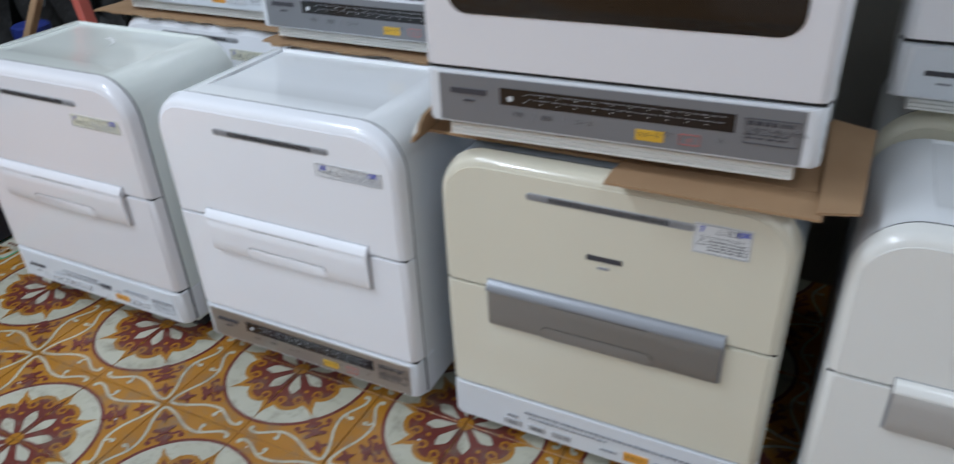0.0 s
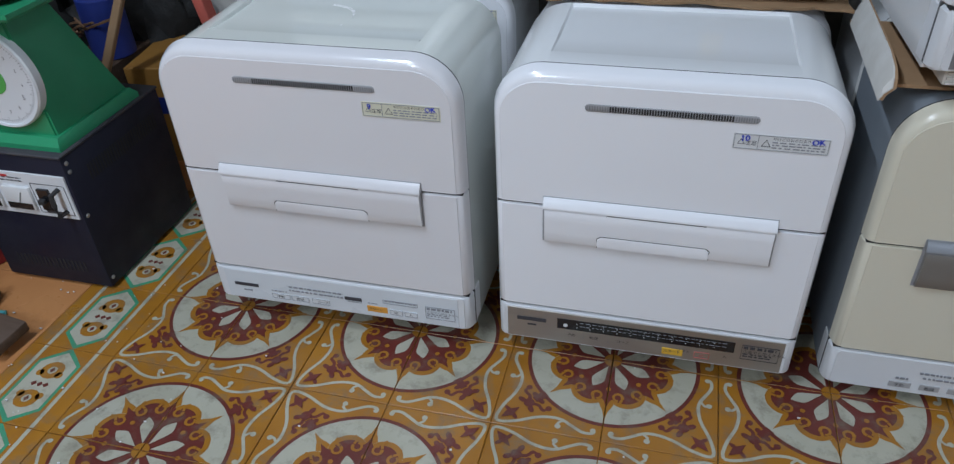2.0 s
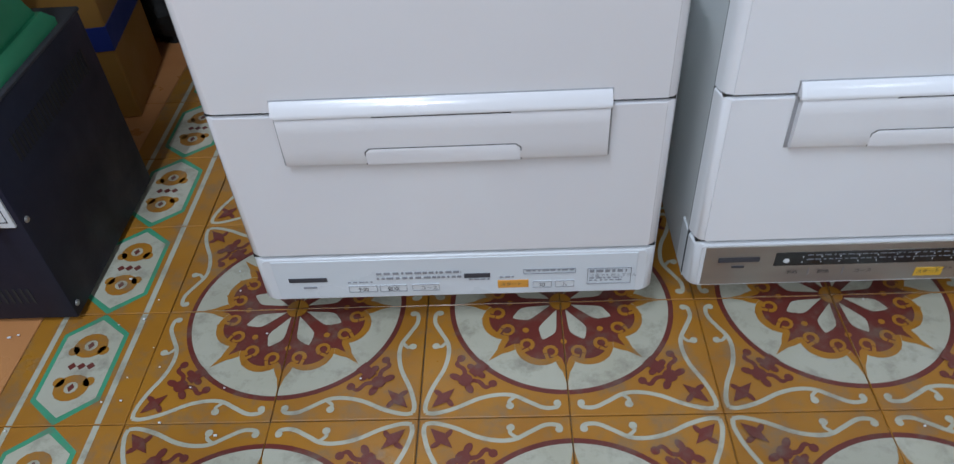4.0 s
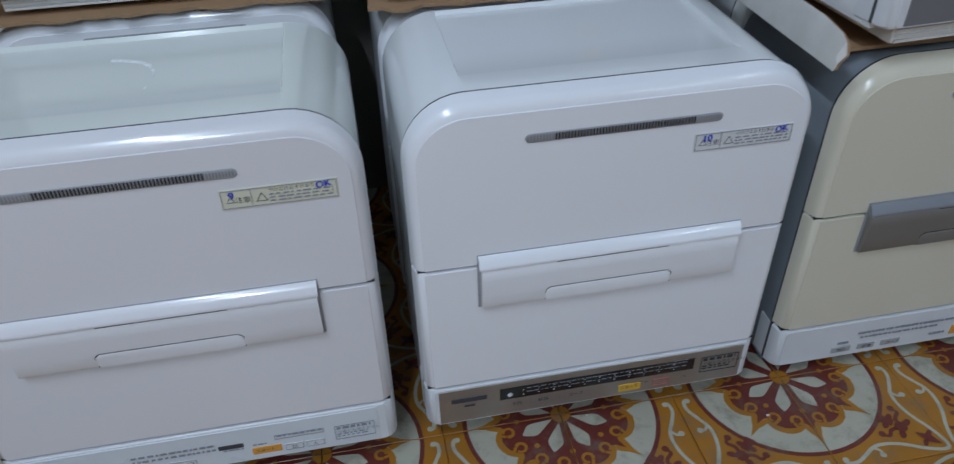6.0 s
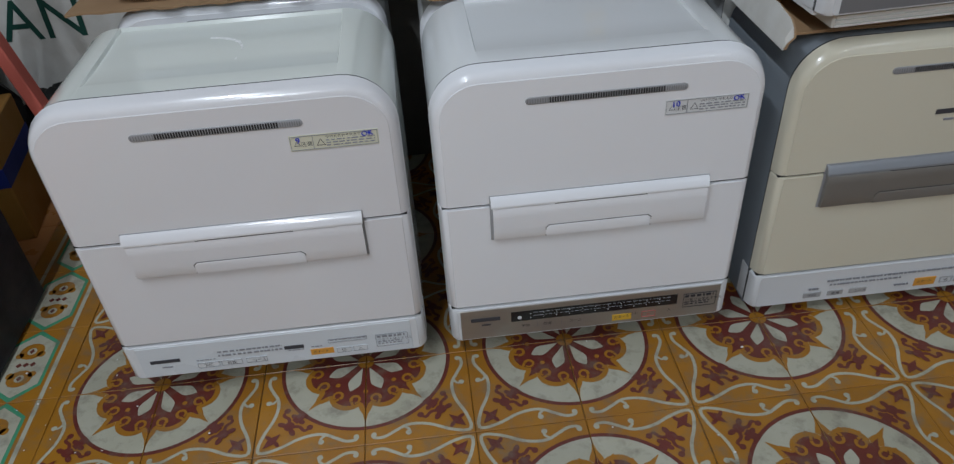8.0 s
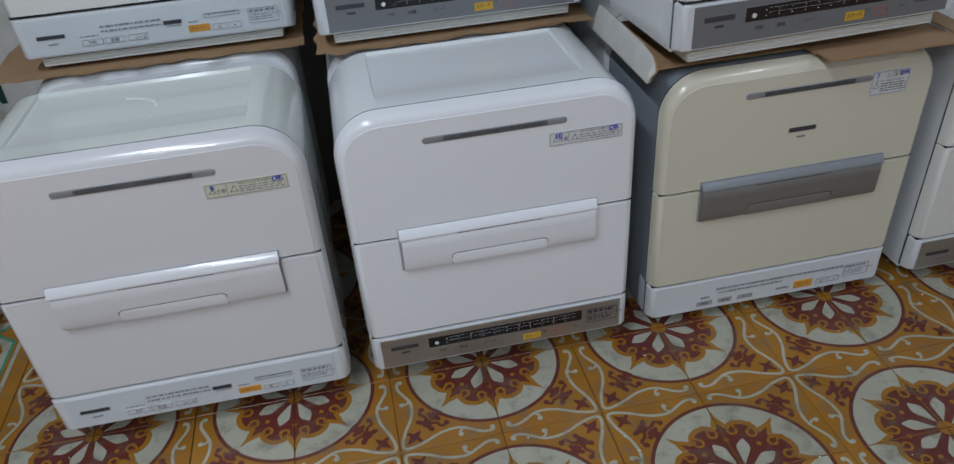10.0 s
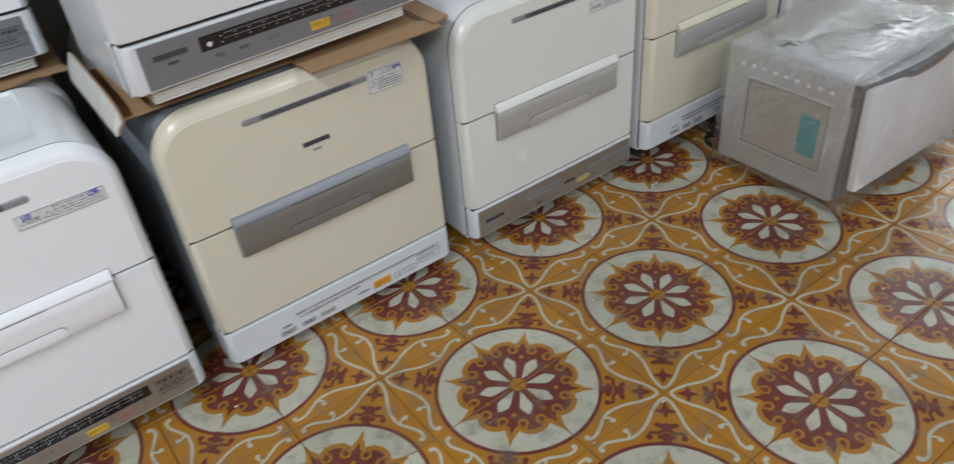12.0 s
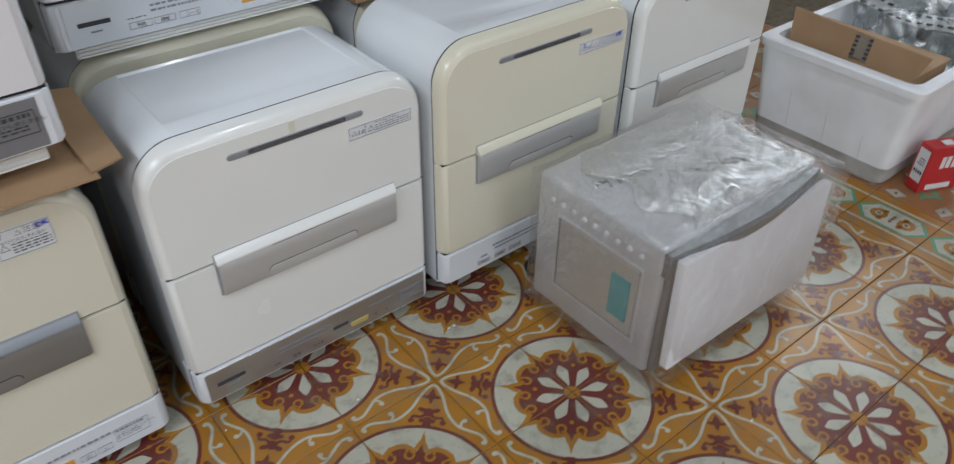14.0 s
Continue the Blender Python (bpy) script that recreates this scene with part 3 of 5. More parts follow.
def dishwasher(x0, x1, yf, z, b, front_mat, handle_mat, panel_kind, label, number="9", pen=True, square=False, sticker=STICKER,
               window=False, body_mat=None, group="dishwashers of the front row", depth=0.31, tall=0.566, latch=True, mark=False, seed=1, turn=0.0, lip=None, light=None, sunk=0.004, slip=0.0):
    """A tabletop dishwasher: base, shell, panel and two doors with a handle between. b: height of the base under the panel."""
    t = thing("dishwasher", pose((x0 + x1) / 2, yf, z, 0, 0, turn), label, "dishwasher", group)
    hw, zt, R = (x1 - x0) / 2, b + tall, 0.082
    body_mat = body_mat or SHELL
    part("base", box(-hw + 0.03, hw - 0.03, 0.018 if z > 0.3 else 0.065, depth - 0.01, 0.008, b + 0.012, 0.004), IVORY if z > 0.3 else RUBBER, t, "ribbed base set back under the panel")
    if z > 0.3:
        ribs = bmesh.new()
        for k in range(4):
            box(-hw + 0.034, hw - 0.034, 0.0145, 0.019, 0.011 + k * (b - 0.004) / 4, 0.011 + k * (b - 0.004) / 4 + 0.0035, bm=ribs)
        part("base_ribs", ribs, IVORY, t)
    for fx in (-hw + 0.07, hw - 0.07):
        for fy in (0.085, depth - 0.05):
            part("foot", lathe([(0.016, 0), (0.018, 0.002), (0.018, 0.012)], 14, pose(fx, fy, 0)), RUBBER, t)
    # shell with a sunk top
    xr = hw - R - 0.004
    rings = [arch(hw, b - 0.004, zt, R, 0.0022, y, dip, xr) for y, dip in ((0.0300, 0.0), (0.074, 0.0), (0.086, sunk * 0.5), (0.150, sunk), (depth - 0.012, sunk), (depth - 0.008, 0.0))]
    rings.append(arch(hw, b - 0.004, zt, R, 0.012, depth, 0.0, xr))
    part("shell", loft(rings), body_mat, t)
    part("door_gasket", loft([arch(hw, b + 0.004, zt, R, 0.0010, y) for y in (0.0260, 0.0315)]), GASKET, t)
    # panel
    f = [(0.022, 0.002), (0.0145, 0.0042), (0.0092, 0.0072), (0.0056, 0.0108), (0.0034, 0.0146), (0.0022, 0.0186), (0.0016, 0.0212), (0.0, 0.0220)]
    p = part("control_panel", loft([slab(hw, b, b + 0.086, d * 0.72, d * 0.22, y) for y, d in [(0.060, 0.0)] + f]), lip or PANELWHITE, t, "control panel along the foot of the machine")
    {"film": panel_white_film, "plain": panel_plain_white, "silver": panel_silver_plain}.get(panel_kind, lambda q, bb, s: panel_silver_strip(q, bb, s, COOLSILVER if panel_kind == "cool" else SILVER))(p, b, seed)
    # doors
    low = part("lower_door", loft([slab(hw, b + 0.0885, b + 0.3165, 0, 0, 0.0265, 0.002)] + [slab(hw, b + 0.0885, b + 0.3165, d * 0.72, 0.0025 * d / 0.022, y, 0.002) for y, d in f]), front_mat, t)
    seam = b + 0.319
    up = part("upper_door", loft([arch(hw, seam, zt, R, 0, 0.0265)] + [arch(hw, seam + 0.002 * d / 0.022, zt, R, d, y, side=0.72) for y, d in f]), front_mat, t)
    # Dark boxes fill the seams with painted shade.
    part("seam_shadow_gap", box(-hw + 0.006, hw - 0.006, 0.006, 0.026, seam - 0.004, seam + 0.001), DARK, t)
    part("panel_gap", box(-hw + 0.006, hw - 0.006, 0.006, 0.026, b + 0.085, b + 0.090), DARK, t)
    if window:
        outline = []
        for d, y in ((0.0, 0.002), (0.0, -0.0012), (0.002, -0.0022)):
            ring = []
            for cx, cz, a0 in ((hw - 0.075, zt - 0.10, 0), (-hw + 0.075, zt - 0.10, 90), (-hw + 0.075, b + 0.195, 180), (hw - 0.075, b + 0.195, 270)):
                for k in range(6):
                    a = math.radians(a0 + 18 * k)
                    ring.append((cx + (0.028 - d) * math.cos(a), y, cz + (0.028 - d) * math.sin(a)))
            outline.append(ring)
        part("door_window", loft(outline), SMOKE, up, "dark smoked see-through window")
    else:
        # vent with its slots
        rings = []
        for d, y in ((0, 0.003), (0, -0.0008), (0.001, -0.0014)):
            ring = []
            for s, a0 in ((1, -90), (-1, 90)):
                for k in range(8):
                    a = math.radians(a0 + 180 / 7 * k)
                    ring.append((0.0078 + s * 0.1225 + (0.0062 - d) * math.cos(a), y, b + 0.508 + (0.0062 - d) * math.sin(a)))
            rings.append(ring)
        vent = part("steam_vent", loft(rings), VENTGREY, up, "grey slotted steam vent")
        slots = bmesh.new()
        for k in range(46):
            x = -0.083 + k * 0.0040
            box(x, x + 0.0025, -0.0020, -0.0012, b + 0.5036, b + 0.5124, bm=slots)
        tagged(part("vent_grille", slots, DARK, vent), kind="stuff")
        blind = bmesh.new()
        for k in range(9):
            for x in (-0.118 + k * 0.0040, 0.1025 + k * 0.0036):
                box(x, x + 0.0012, -0.0019, -0.0012, b + 0.5044, b + 0.5116, bm=blind)
        tagged(part("blind_slots", blind, BLINDSLOT, vent), kind="stuff")
        # handle
        hx, hc = hw - 0.084, 0.0045
        # Slightly larger grey plate: its rim paints the shade line round the handle.
        part("handle_recess", box(hc - hx - 0.0014, hc + hx + 0.0014, -0.0009, 0.002, b + 0.2450, b + 0.3375), VENTGREY, low)
        seg = [(0.003, 0.3362), (-0.0022, 0.3362), (-0.0040, 0.3352), (-0.0080, 0.3296), (-0.0116, 0.3232), (-0.0126, 0.3205), (-0.0122, 0.3182), (0.003, 0.3180)]
        part("handle_bar", prism_x([(y, b + zz) for y, zz in seg], hc - hx, hc + hx), light or handle_mat, up, "rounded pull bar of the handle")
        lowp = [(0.003, 0.3162), (-0.0098, 0.3162), (-0.0110, 0.314), (-0.0108, 0.296), (-0.0100, 0.272), (-0.0088, 0.2515), (-0.0074, 0.2480), (0.003, 0.2465)]
        plate = bmesh.new()
        prism_x([(y, b + zz) for y, zz in lowp], hc - hx + 0.003, hc + hx - 0.002, bm=plate)
        hp = part("handle_plate", plate, handle_mat, low, "handle plate below the pull bar")
        # Black filler for the shade between bar and plate.
        part("finger_slot", box(-0.075, 0.085, -0.0108, 0.0, b + 0.3158, b + 0.3182), DARK, up)
        if latch:
            ring = lambda g, y: [(x, y if y > -0.005 else y + (b + 0.2715 - zz) * 0.10, zz) for x, zz in ((-0.089 + g, b + 0.2475), (-0.089 + g, b + 0.266 - g), (-0.083 + g, b + 0.2715 - g), (0.089 - g, b + 0.2715 - g), (0.095 - g, b + 0.266 - g), (0.095 - g, b + 0.2475))]
            part("latch_groove", loft([ring(-0.0009, 0.0), ring(-0.0011, -0.0104)]), DARK, hp)
            part("latch_button", loft([ring(0, 0.0), ring(0, -0.0105), ring(0.0008, -0.0110)]), handle_mat, hp, "latch button set into the handle plate")
        if square:
            caution_sticker(up, 0.135, 0.214, b + 0.470, b + 0.519, STICKERWHITE, number, seed, True, pen)
            bars(up, INK, [(-0.020, 0.036, b + 0.418, b + 0.427)], -0.0002, "brand_mark", 0.001)
            bars(up, INKGREY, [(-0.002, 0.016, b + 0.4045, b + 0.4085)], -0.0002, "model_mark", 0.001)
        else:
            caution_sticker(up, 0.103 + slip, 0.239 + slip, b + 0.459, b + 0.486, sticker, number, seed, False, pen)
        if mark:
            part("tape_scrap", box(-0.006, 0.004, -0.001, 0.001, b + 0.508, b + 0.536), STICKER, up, "scrap of yellowed tape")
    return t


first = dishwasher(-2.030, -1.472, 0.362, 0, 0.060, AGEDWHITE, AGEDWHITE, "film", "glossy white dishwasher, white key panel and nine in blue pen", "9", seed=3, slip=0.007, body_mat=TOPSHELL, sunk=0.006)
# Glints on the glossy top, painted as thin pale streaks.
GLINT = material("painted_glint", (0.93, 0.94, 0.94), 0.2, other=(0.60, 0.63, 0.61), scale=160.0, fine=300.0, bump=0.6, spread=0.9)
for run in ([(-0.028, 0.236), (-0.008, 0.231), (0.010, 0.222), (0.024, 0.208), (0.031, 0.190), (0.033, 0.176)], [(0.028, 0.142), (0.020, 0.124), (0.016, 0.112)], [(0.046, 0.074), (0.058, 0.066)]):
    streak = loft([[(x, y - 0.004, 0.0), (x, y + 0.004, 0.0), (x + 0.002, y + 0.003, 0.0006), (x + 0.002, y - 0.003, 0.0006)] for x, y in run])
    part("glue_mark", streak, GLINT, first, "pale streak on the top, a glint put into its colour", m=pose(0, 0, 0.060 + 0.566 - 0.0022 - 0.006))
dishwasher(-1.426, -0.882, 0.377, 0, 0.050, WHITE, WHITE, "strip", "glossy white dishwasher with a silver panel and black display strip", "10", sticker=STICKERWHITE, seed=5, sunk=0.006)
dishwasher(-0.826, -0.268, 0.400, 0, 0.028, PALECREAM, METALHANDLE, "plain", "cream dishwasher with a dark silver handle and grey sides", "7", square=True, body_mat=GREYSHELL, lip=PANELWHITE, seed=7, tall=0.563, light=BARSILVER)
dishwasher(-0.212, 0.325, 0.388, 0, 0.038, IVORY, LIGHTHANDLE, "silver", "ivory dishwasher with a silver handle and a scrap of tape", "3", pen=False, sticker=STICKERWHITE, mark=True, seed=9, tall=0.560, light=IVORY)
dishwasher(0.348, 0.876, 0.365, 0, 0.060, CREAM, LIGHTHANDLE, "plain", "yellowed cream dishwasher with a pale handle and white panel", "2", sticker=STICKERWHITE, seed=11, light=CREAM)
dishwasher(0.912, 1.440, 0.365, 0, 0.058, IVORY, LIGHTHANDLE, "film", "ivory dishwasher with a silver handle beside a foam box", "4", sticker=STICKERWHITE, seed=13, light=IVORY)
BACK = dict(group="dishwashers of the back row")
BY = 0.735
dishwasher(-2.040, -1.490, 0.845, 0, 0.045, WHITE, WHITE, "film", "white dishwasher in the back row under another machine", "5", seed=15, tall=0.546, **BACK)
dishwasher(-1.425, -0.875, BY, 0, 0.035, WHITE, WHITE, "strip", "white dishwasher in the back row under a silver-panelled one", "6", seed=17, tall=0.57, **BACK)
dishwasher(-0.815, -0.270, BY, 0, 0.035, IVORY, LIGHTHANDLE, "film", "ivory dishwasher in the back row behind the cream one", "8", seed=19, tall=0.57, **BACK)
dishwasher(-0.205, 0.345, BY, 0, 0.035, CREAM, LIGHTHANDLE, "plain", "cream dishwasher in the back row under a white-panelled one", "1", seed=21, tall=0.582, **BACK)
dishwasher(0.400, 0.950, BY, 0, 0.035, CREAM, LIGHTHANDLE, "plain", "cream dishwasher in the back row beside a black cable", "1", seed=23, tall=0.57, **BACK)
TOP = dict(group="dishwashers stacked on others")
dishwasher(-2.020, -1.470, 0.845, 0.597, 0.030, IVORY, LIGHTHANDLE, "film", "ivory dishwasher with a white panel, stacked on cardboard", seed=25, **TOP)
dishwasher(-1.425, -0.875, 0.715, 0.612, 0.030, WHITE, WHITE, "cool", "white dishwasher with a silver panel, stacked on cardboard", seed=27, window=True, **TOP)
dishwasher(-0.822, -0.268, 0.392, 0.612, 0.033, AGEDWHITE, AGEDWHITE, "cool", "white dishwasher with a dark window, stacked on cardboard", seed=29, window=True, tall=0.60, turn=2.5, **TOP)
dishwasher(-0.205, 0.345, 0.700, 0.6185, 0.030, WHITE, WHITE, "film", "white dishwasher with a pale key panel, stacked at the back", seed=31, **TOP)
dishwasher(0.400, 0.950, 0.715, 0.618, 0.030, WHITE, WHITE, "cool", "white dishwasher stacked at the back on cardboard", seed=33, window=True, **TOP)


# ---- cardboard between the stacked machines ----
def card_sheet(x0, x1, y0, y1, z, seed, label, mats=CARD, thick=0.005, ragged=0.006):
    """A corrugated sheet with a slightly wavy, torn edge."""
    rng = random.Random(seed)
    nx, ny = 28, 10
    rim = [(x0 + (x1 - x0) * k / nx, y0 + rng.uniform(-ragged, ragged)) for k in range(nx + 1)]
    rim += [(x1 + rng.uniform(-ragged, ragged) * 0.6, y0 + (y1 - y0) * k / ny) for k in range(1, ny + 1)]
    rim += [(x1 + (x0 - x1) * k / nx, y1) for k in range(1, nx + 1)]
    rim += [(x0 + rng.uniform(-ragged, ragged) * 0.6, y1 + (y0 - y1) * k / ny) for k in range(1, ny)]
    ob = part("cardboard_sheet", loft([[(x, y, zz) for x, y in rim] for zz in (z, z + thick)]), mats)
    return tagged(ob, label, "cardboard", "cardboard under the stacked machines")


card_sheet(-2.105, -1.46, 0.835, 1.14, 0.5915, 1, "brown corrugated cardboard sheet between two dishwashers")
card_sheet(-1.435, -0.86, 0.712, 1.03, 0.6065, 2, "brown corrugated cardboard with a frayed edge between dishwashers", ragged=0.010)
card_sheet(0.38, 0.97, 0.712, 1.03, 0.6065, 4, "crumpled brown cardboard under a stacked dishwasher", ragged=0.012, thick=0.009)

card = thing("cardboard_box", pose(0, 0, 0.5935), "opened brown cardboard box laid flat with a folded flap", "cardboard")
part("sheet", box(-0.865, -0.262, 0.445, 0.70, 0.0, 0.005), CARD, card)
part("front_edge", box(-0.535, -0.262, 0.41, 0.444, 0.0, 0.005), CARD, card)
part("front_flap", box(-0.535, -0.255, 0.362, 0.41, 0.0055, 0.0095), CARD, card)
flap = loft([[(x, y, z) for x, y, z in r] for r in (
    [(-0.262, 0.372, 0.010), (-0.212, 0.400, 0.004), (-0.205, 0.68, 0.004), (-0.27, 0.69, 0.010)],
    [(-0.262, 0.372, 0.014), (-0.212, 0.400, 0.008), (-0.205, 0.68, 0.008), (-0.27, 0.69, 0.014)])])
part("side_flap", flap, CARD, card)
fold = bmesh.new()
prof = [(-0.864, 0.002), (-0.860, 0.022), (-0.8505, 0.044), (-0.8465, 0.0430), (-0.856, 0.021), (-0.859, 0.001)]
rings = [[(x, y, z * q) for x, z in prof] for y, q in ((0.396, 0.45), (0.402, 0.75), (0.416, 0.95))] + [[(x, y, z * s) for x, z in prof] for y, s in ((0.46, 1.1), (0.58, 1.12), (0.69, 1.12))]
loft(rings, bm=fold)
part("folded_flap", fold, [CARD], card, "upright flap, brown inside")
part("flap_facing", loft([[(x, y, z * s) for x, z in ((-0.8645, 0.001), (-0.8605, 0.0225), (-0.8510, 0.0452), (-0.8530, 0.0458), (-0.8625, 0.023), (-0.8665, 0.001))] for y, s in ((0.395, 0.45), (0.401, 0.75), (0.415, 0.95), (0.46, 1.1), (0.58, 1.12), (0.69, 1.12))]), CARDWHITE, card, "white scuffed outer face of the flap")


# ---- stretch-wrapped oven on the floor ----
oven = thing("oven", pose(0.7745, 0.098, 0, 0, 0, 0.0), "silver oven wrapped in clear film with a foam board", "oven")
part("oven_body", box(-0.245, 0.245, -0.165, 0.175, 0.022, 0.352, 0.014, 3), OVENGREY, oven)
for fx in (-0.20, 0.20):
    for fy in (-0.12, 0.13):
        part("foot", lathe([(0.02, 0), (0.022, 0.004), (0.022, 0.026)], 14, pose(fx, fy, 0)), RUBBER, oven)
frame_bm = bmesh.new()
for y0, y1, z0, z1 in ((-0.128, 0.108, 0.088, 0.0945), (-0.128, 0.108, 0.2725, 0.279), (-0.128, -0.1215, 0.0945, 0.2725), (0.1015, 0.108, 0.0945, 0.2725)):
    box(-0.2505, -0.243, y0, y1, z0, z1, 0.002, 1, bm=frame_bm)
part("side_frame", frame_bm, OVENGREY, oven, "raised frame on the side panel")
part("side_groove", box(-0.2462, -0.243, -0.122, 0.102, 0.094, 0.273), OVENDARK, oven)
part("side_panel", box(-0.2485, -0.243, -0.119, 0.0985, 0.0975, 0.2695, 0.002, 1), WARMGREY, oven, "warm grey side panel")
part("side_sticker", box(-0.2525, -0.2445, -0.104, -0.055, 0.128, 0.232, 0.001, 1), TEAL, oven, "teal sticker on the side")
# Row of embossed dots, coloured white for the film's glints on them.
for k in range(9):
    part("rivet", lathe([(0.0060, 0), (0.0055, 0.004), (0.002, 0.0065)], 10, pose(-0.245, -0.115 + k * 0.030, 0.305 + 0.001 * math.sin(k * 2.2), 0, -90, 0)), PRINTWHITE, oven)
trim = loft([[(-0.24 + 0.48 * k / 16, -0.176 - 0.030 * math.sin(math.pi * k / 16) * s, zz) for k in range(17)] + [(0.24, -0.160, zz), (-0.24, -0.160, zz)] for s, zz in ((0.5, 0.285), (1.0, 0.318), (1.0, 0.334), (0.75, 0.340))])
part("door_trim", trim, OVENDARK, oven, "curved dark trim above the door")
part("oven_door", box(-0.235, 0.235, -0.180, -0.163, 0.035, 0.29, 0.006, 2), OVENDARK, oven)
part("foam_board", box(-0.236, 0.276, -0.022, 0.0, 0.018, 0.268, 0.004, 2), FOAM, oven, "white foam board held against the door", m=pose(-0.012, -0.196, 0.050, -4, 3.5, 1.0))
sheet = bmesh.new()
nx, ny = 110, 60
grid = [[sheet.verts.new((-0.165 + 0.025 * math.sin(j * 0.23) * (1 - i / nx) + 0.405 * i / nx, -0.163 + 0.325 * j / ny, 0.3574 + 0.0020 * noise.fractal(Vector((i * 0.62 + j * 0.08, j * 0.10, 3.0)), 0.8, 2.0, 4))) for j in range(ny + 1)] for i in range(nx + 1)]
for i in range(nx):
    for j in range(ny):
        sheet.faces.new((grid[i][j], grid[i + 1][j], grid[i + 1][j + 1], grid[i][j + 1]))
part("film_layers", sheet, LAYEREDFILM, oven, "crinkled silvery layers of film on the top")
pen = bmesh.new()
rng = random.Random(8)
for k in range(15):
    x, y = -0.185 + 0.022 * k + rng.uniform(-0.004, 0.004), 0.055 - 0.008 * k + rng.uniform(-0.012, 0.012)
    pts = [(x + rng.uniform(-0.012, 0.012), y + rng.uniform(-0.02, 0.02), 0.3535) for _ in range(4)]
    tube(pts, 0.0014, 4, bm=pen)
part("pen_scrawl", pen, INK, oven, "black felt-pen scrawl that cannot be read")
wrap = bmesh.new()
bmesh.ops.create_cube(wrap, size=1.0)
bmesh.ops.subdivide_edges(wrap, edges=list(wrap.edges), cuts=34, use_grid_fill=True)
for v in wrap.verts:
    c = v.co
    x, y, z = c.x * 0.545, -0.018 + c.y * 0.405, 0.192 + c.z * 0.362
    d = noise.fractal(Vector((x * 16, y * 9, z * 14)), 1.0, 2.1, 4)
    n = Vector((x / 0.2725, (y + 0.018) / 0.2025, (z - 0.192) / 0.181))
    edge = max(0.0, sorted(abs(a) for a in n)[1] - 0.86) * 0.11
    out = Vector((c.x, c.y, c.z)).normalized()
    v.co = Vector((x, y, max(z, 0.012))) + out * (d * 0.006 - edge)
part("stretch_film", wrap, CLEARFILM, oven, "clear crinkled stretch film wrapped all round")
loose = bmesh.new()
g = [[loose.verts.new((0.262 + 0.02 * math.sin(j * 0.9) + 0.012 * noise.noise(Vector((i, j, 1.0))), -0.23 + 0.03 * i / 3 + 0.01 * math.sin(j + i), 0.36 - 0.028 * j - 0.003 * i)) for j in range(7)] for i in range(14)]
for i in range(13):
    for j in range(6):
        loose.faces.new((g[i][j], g[i + 1][j], g[i + 1][j + 1], g[i][j + 1]))
part("loose_film_end", loose, CLEARFILM, oven)


# ---- black cable by the oven ----
cable = [(0.600 + (0.034 - 0.0004 * k) * math.cos(k * 0.52) + 0.008 * math.sin(k * 0.31), 0.325 + 0.030 * math.sin(k * 0.55) + 0.01 * math.sin(k * 0.17), 0.006 + 0.0100 * (k // 12)) for k in range(70)]
tagged(part("power_cable", tube(cable, 0.004, 6), RUBBER), "coil of thin black power cable lying on the tiles", "cable")


# ---- foam box with packing, and a red carton ----
foam = thing("foam_box", pose(1.577, 0.0, 0), "grubby white foam box full of packing material", "foam box")


def rect_ring(x0, x1, y0, y1, z, c=0.03):
    pts = []
    for cx, cy, a0 in ((x1 - c, y1 - c, 0), (x0 + c, y1 - c, 90), (x0 + c, y0 + c, 180), (x1 - c, y0 + c, 270)):
        for k in range(5):
            a = math.radians(a0 + 22.5 * k)
            pts.append((cx + c * math.cos(a), cy + c * math.sin(a), z))
    return pts


part("foam_shell", loft([rect_ring(0.045, 0.70, 0.012, 0.42, 0.0), rect_ring(0.038, 0.71, 0.004, 0.43, 0.008), rect_ring(0.035, 0.712, 0.0, 0.435, 0.06), rect_ring(0.012, 0.73, -0.022, 0.455, 0.286),
                         rect_ring(0.004, 0.738, -0.030, 0.462, 0.290), rect_ring(0.002, 0.74, -0.032, 0.464, 0.312), rect_ring(0.008, 0.734, -0.026, 0.458, 0.317), rect_ring(0.036, 0.706, 0.002, 0.43, 0.317), rect_ring(0.055, 0.69, 0.02, 0.41, 0.03)]), FOAMDIRTY, foam)
for k, yy in enumerate((0.085, 0.20, 0.32)):
    part("scratch_line", loft([[(0.0390 - 0.1018 * z, yy - 0.0014 + 0.05 * z, z + 0.06), (0.0390 - 0.1018 * z, yy + 0.0014 + 0.05 * z, z + 0.06), (0.0340 - 0.1018 * z, yy + 0.05 * z, z + 0.06)] for z in (-0.02, 0.03, 0.075 + 0.02 * k)]), SCRATCH, foam)
# Thin mottled skin, greyer than the foam, round the lowest 6 cm.
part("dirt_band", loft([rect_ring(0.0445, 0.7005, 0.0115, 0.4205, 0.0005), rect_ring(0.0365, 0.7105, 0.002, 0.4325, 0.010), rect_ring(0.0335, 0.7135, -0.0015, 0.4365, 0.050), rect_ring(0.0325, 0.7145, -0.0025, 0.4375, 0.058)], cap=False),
     material("mottled_foot_grey", (0.30, 0.285, 0.26), 0.9, other=(0.5, 0.49, 0.47), scale=11.0, spread=0.8, bump=0.2), foam, "mottled grey band round the foot")
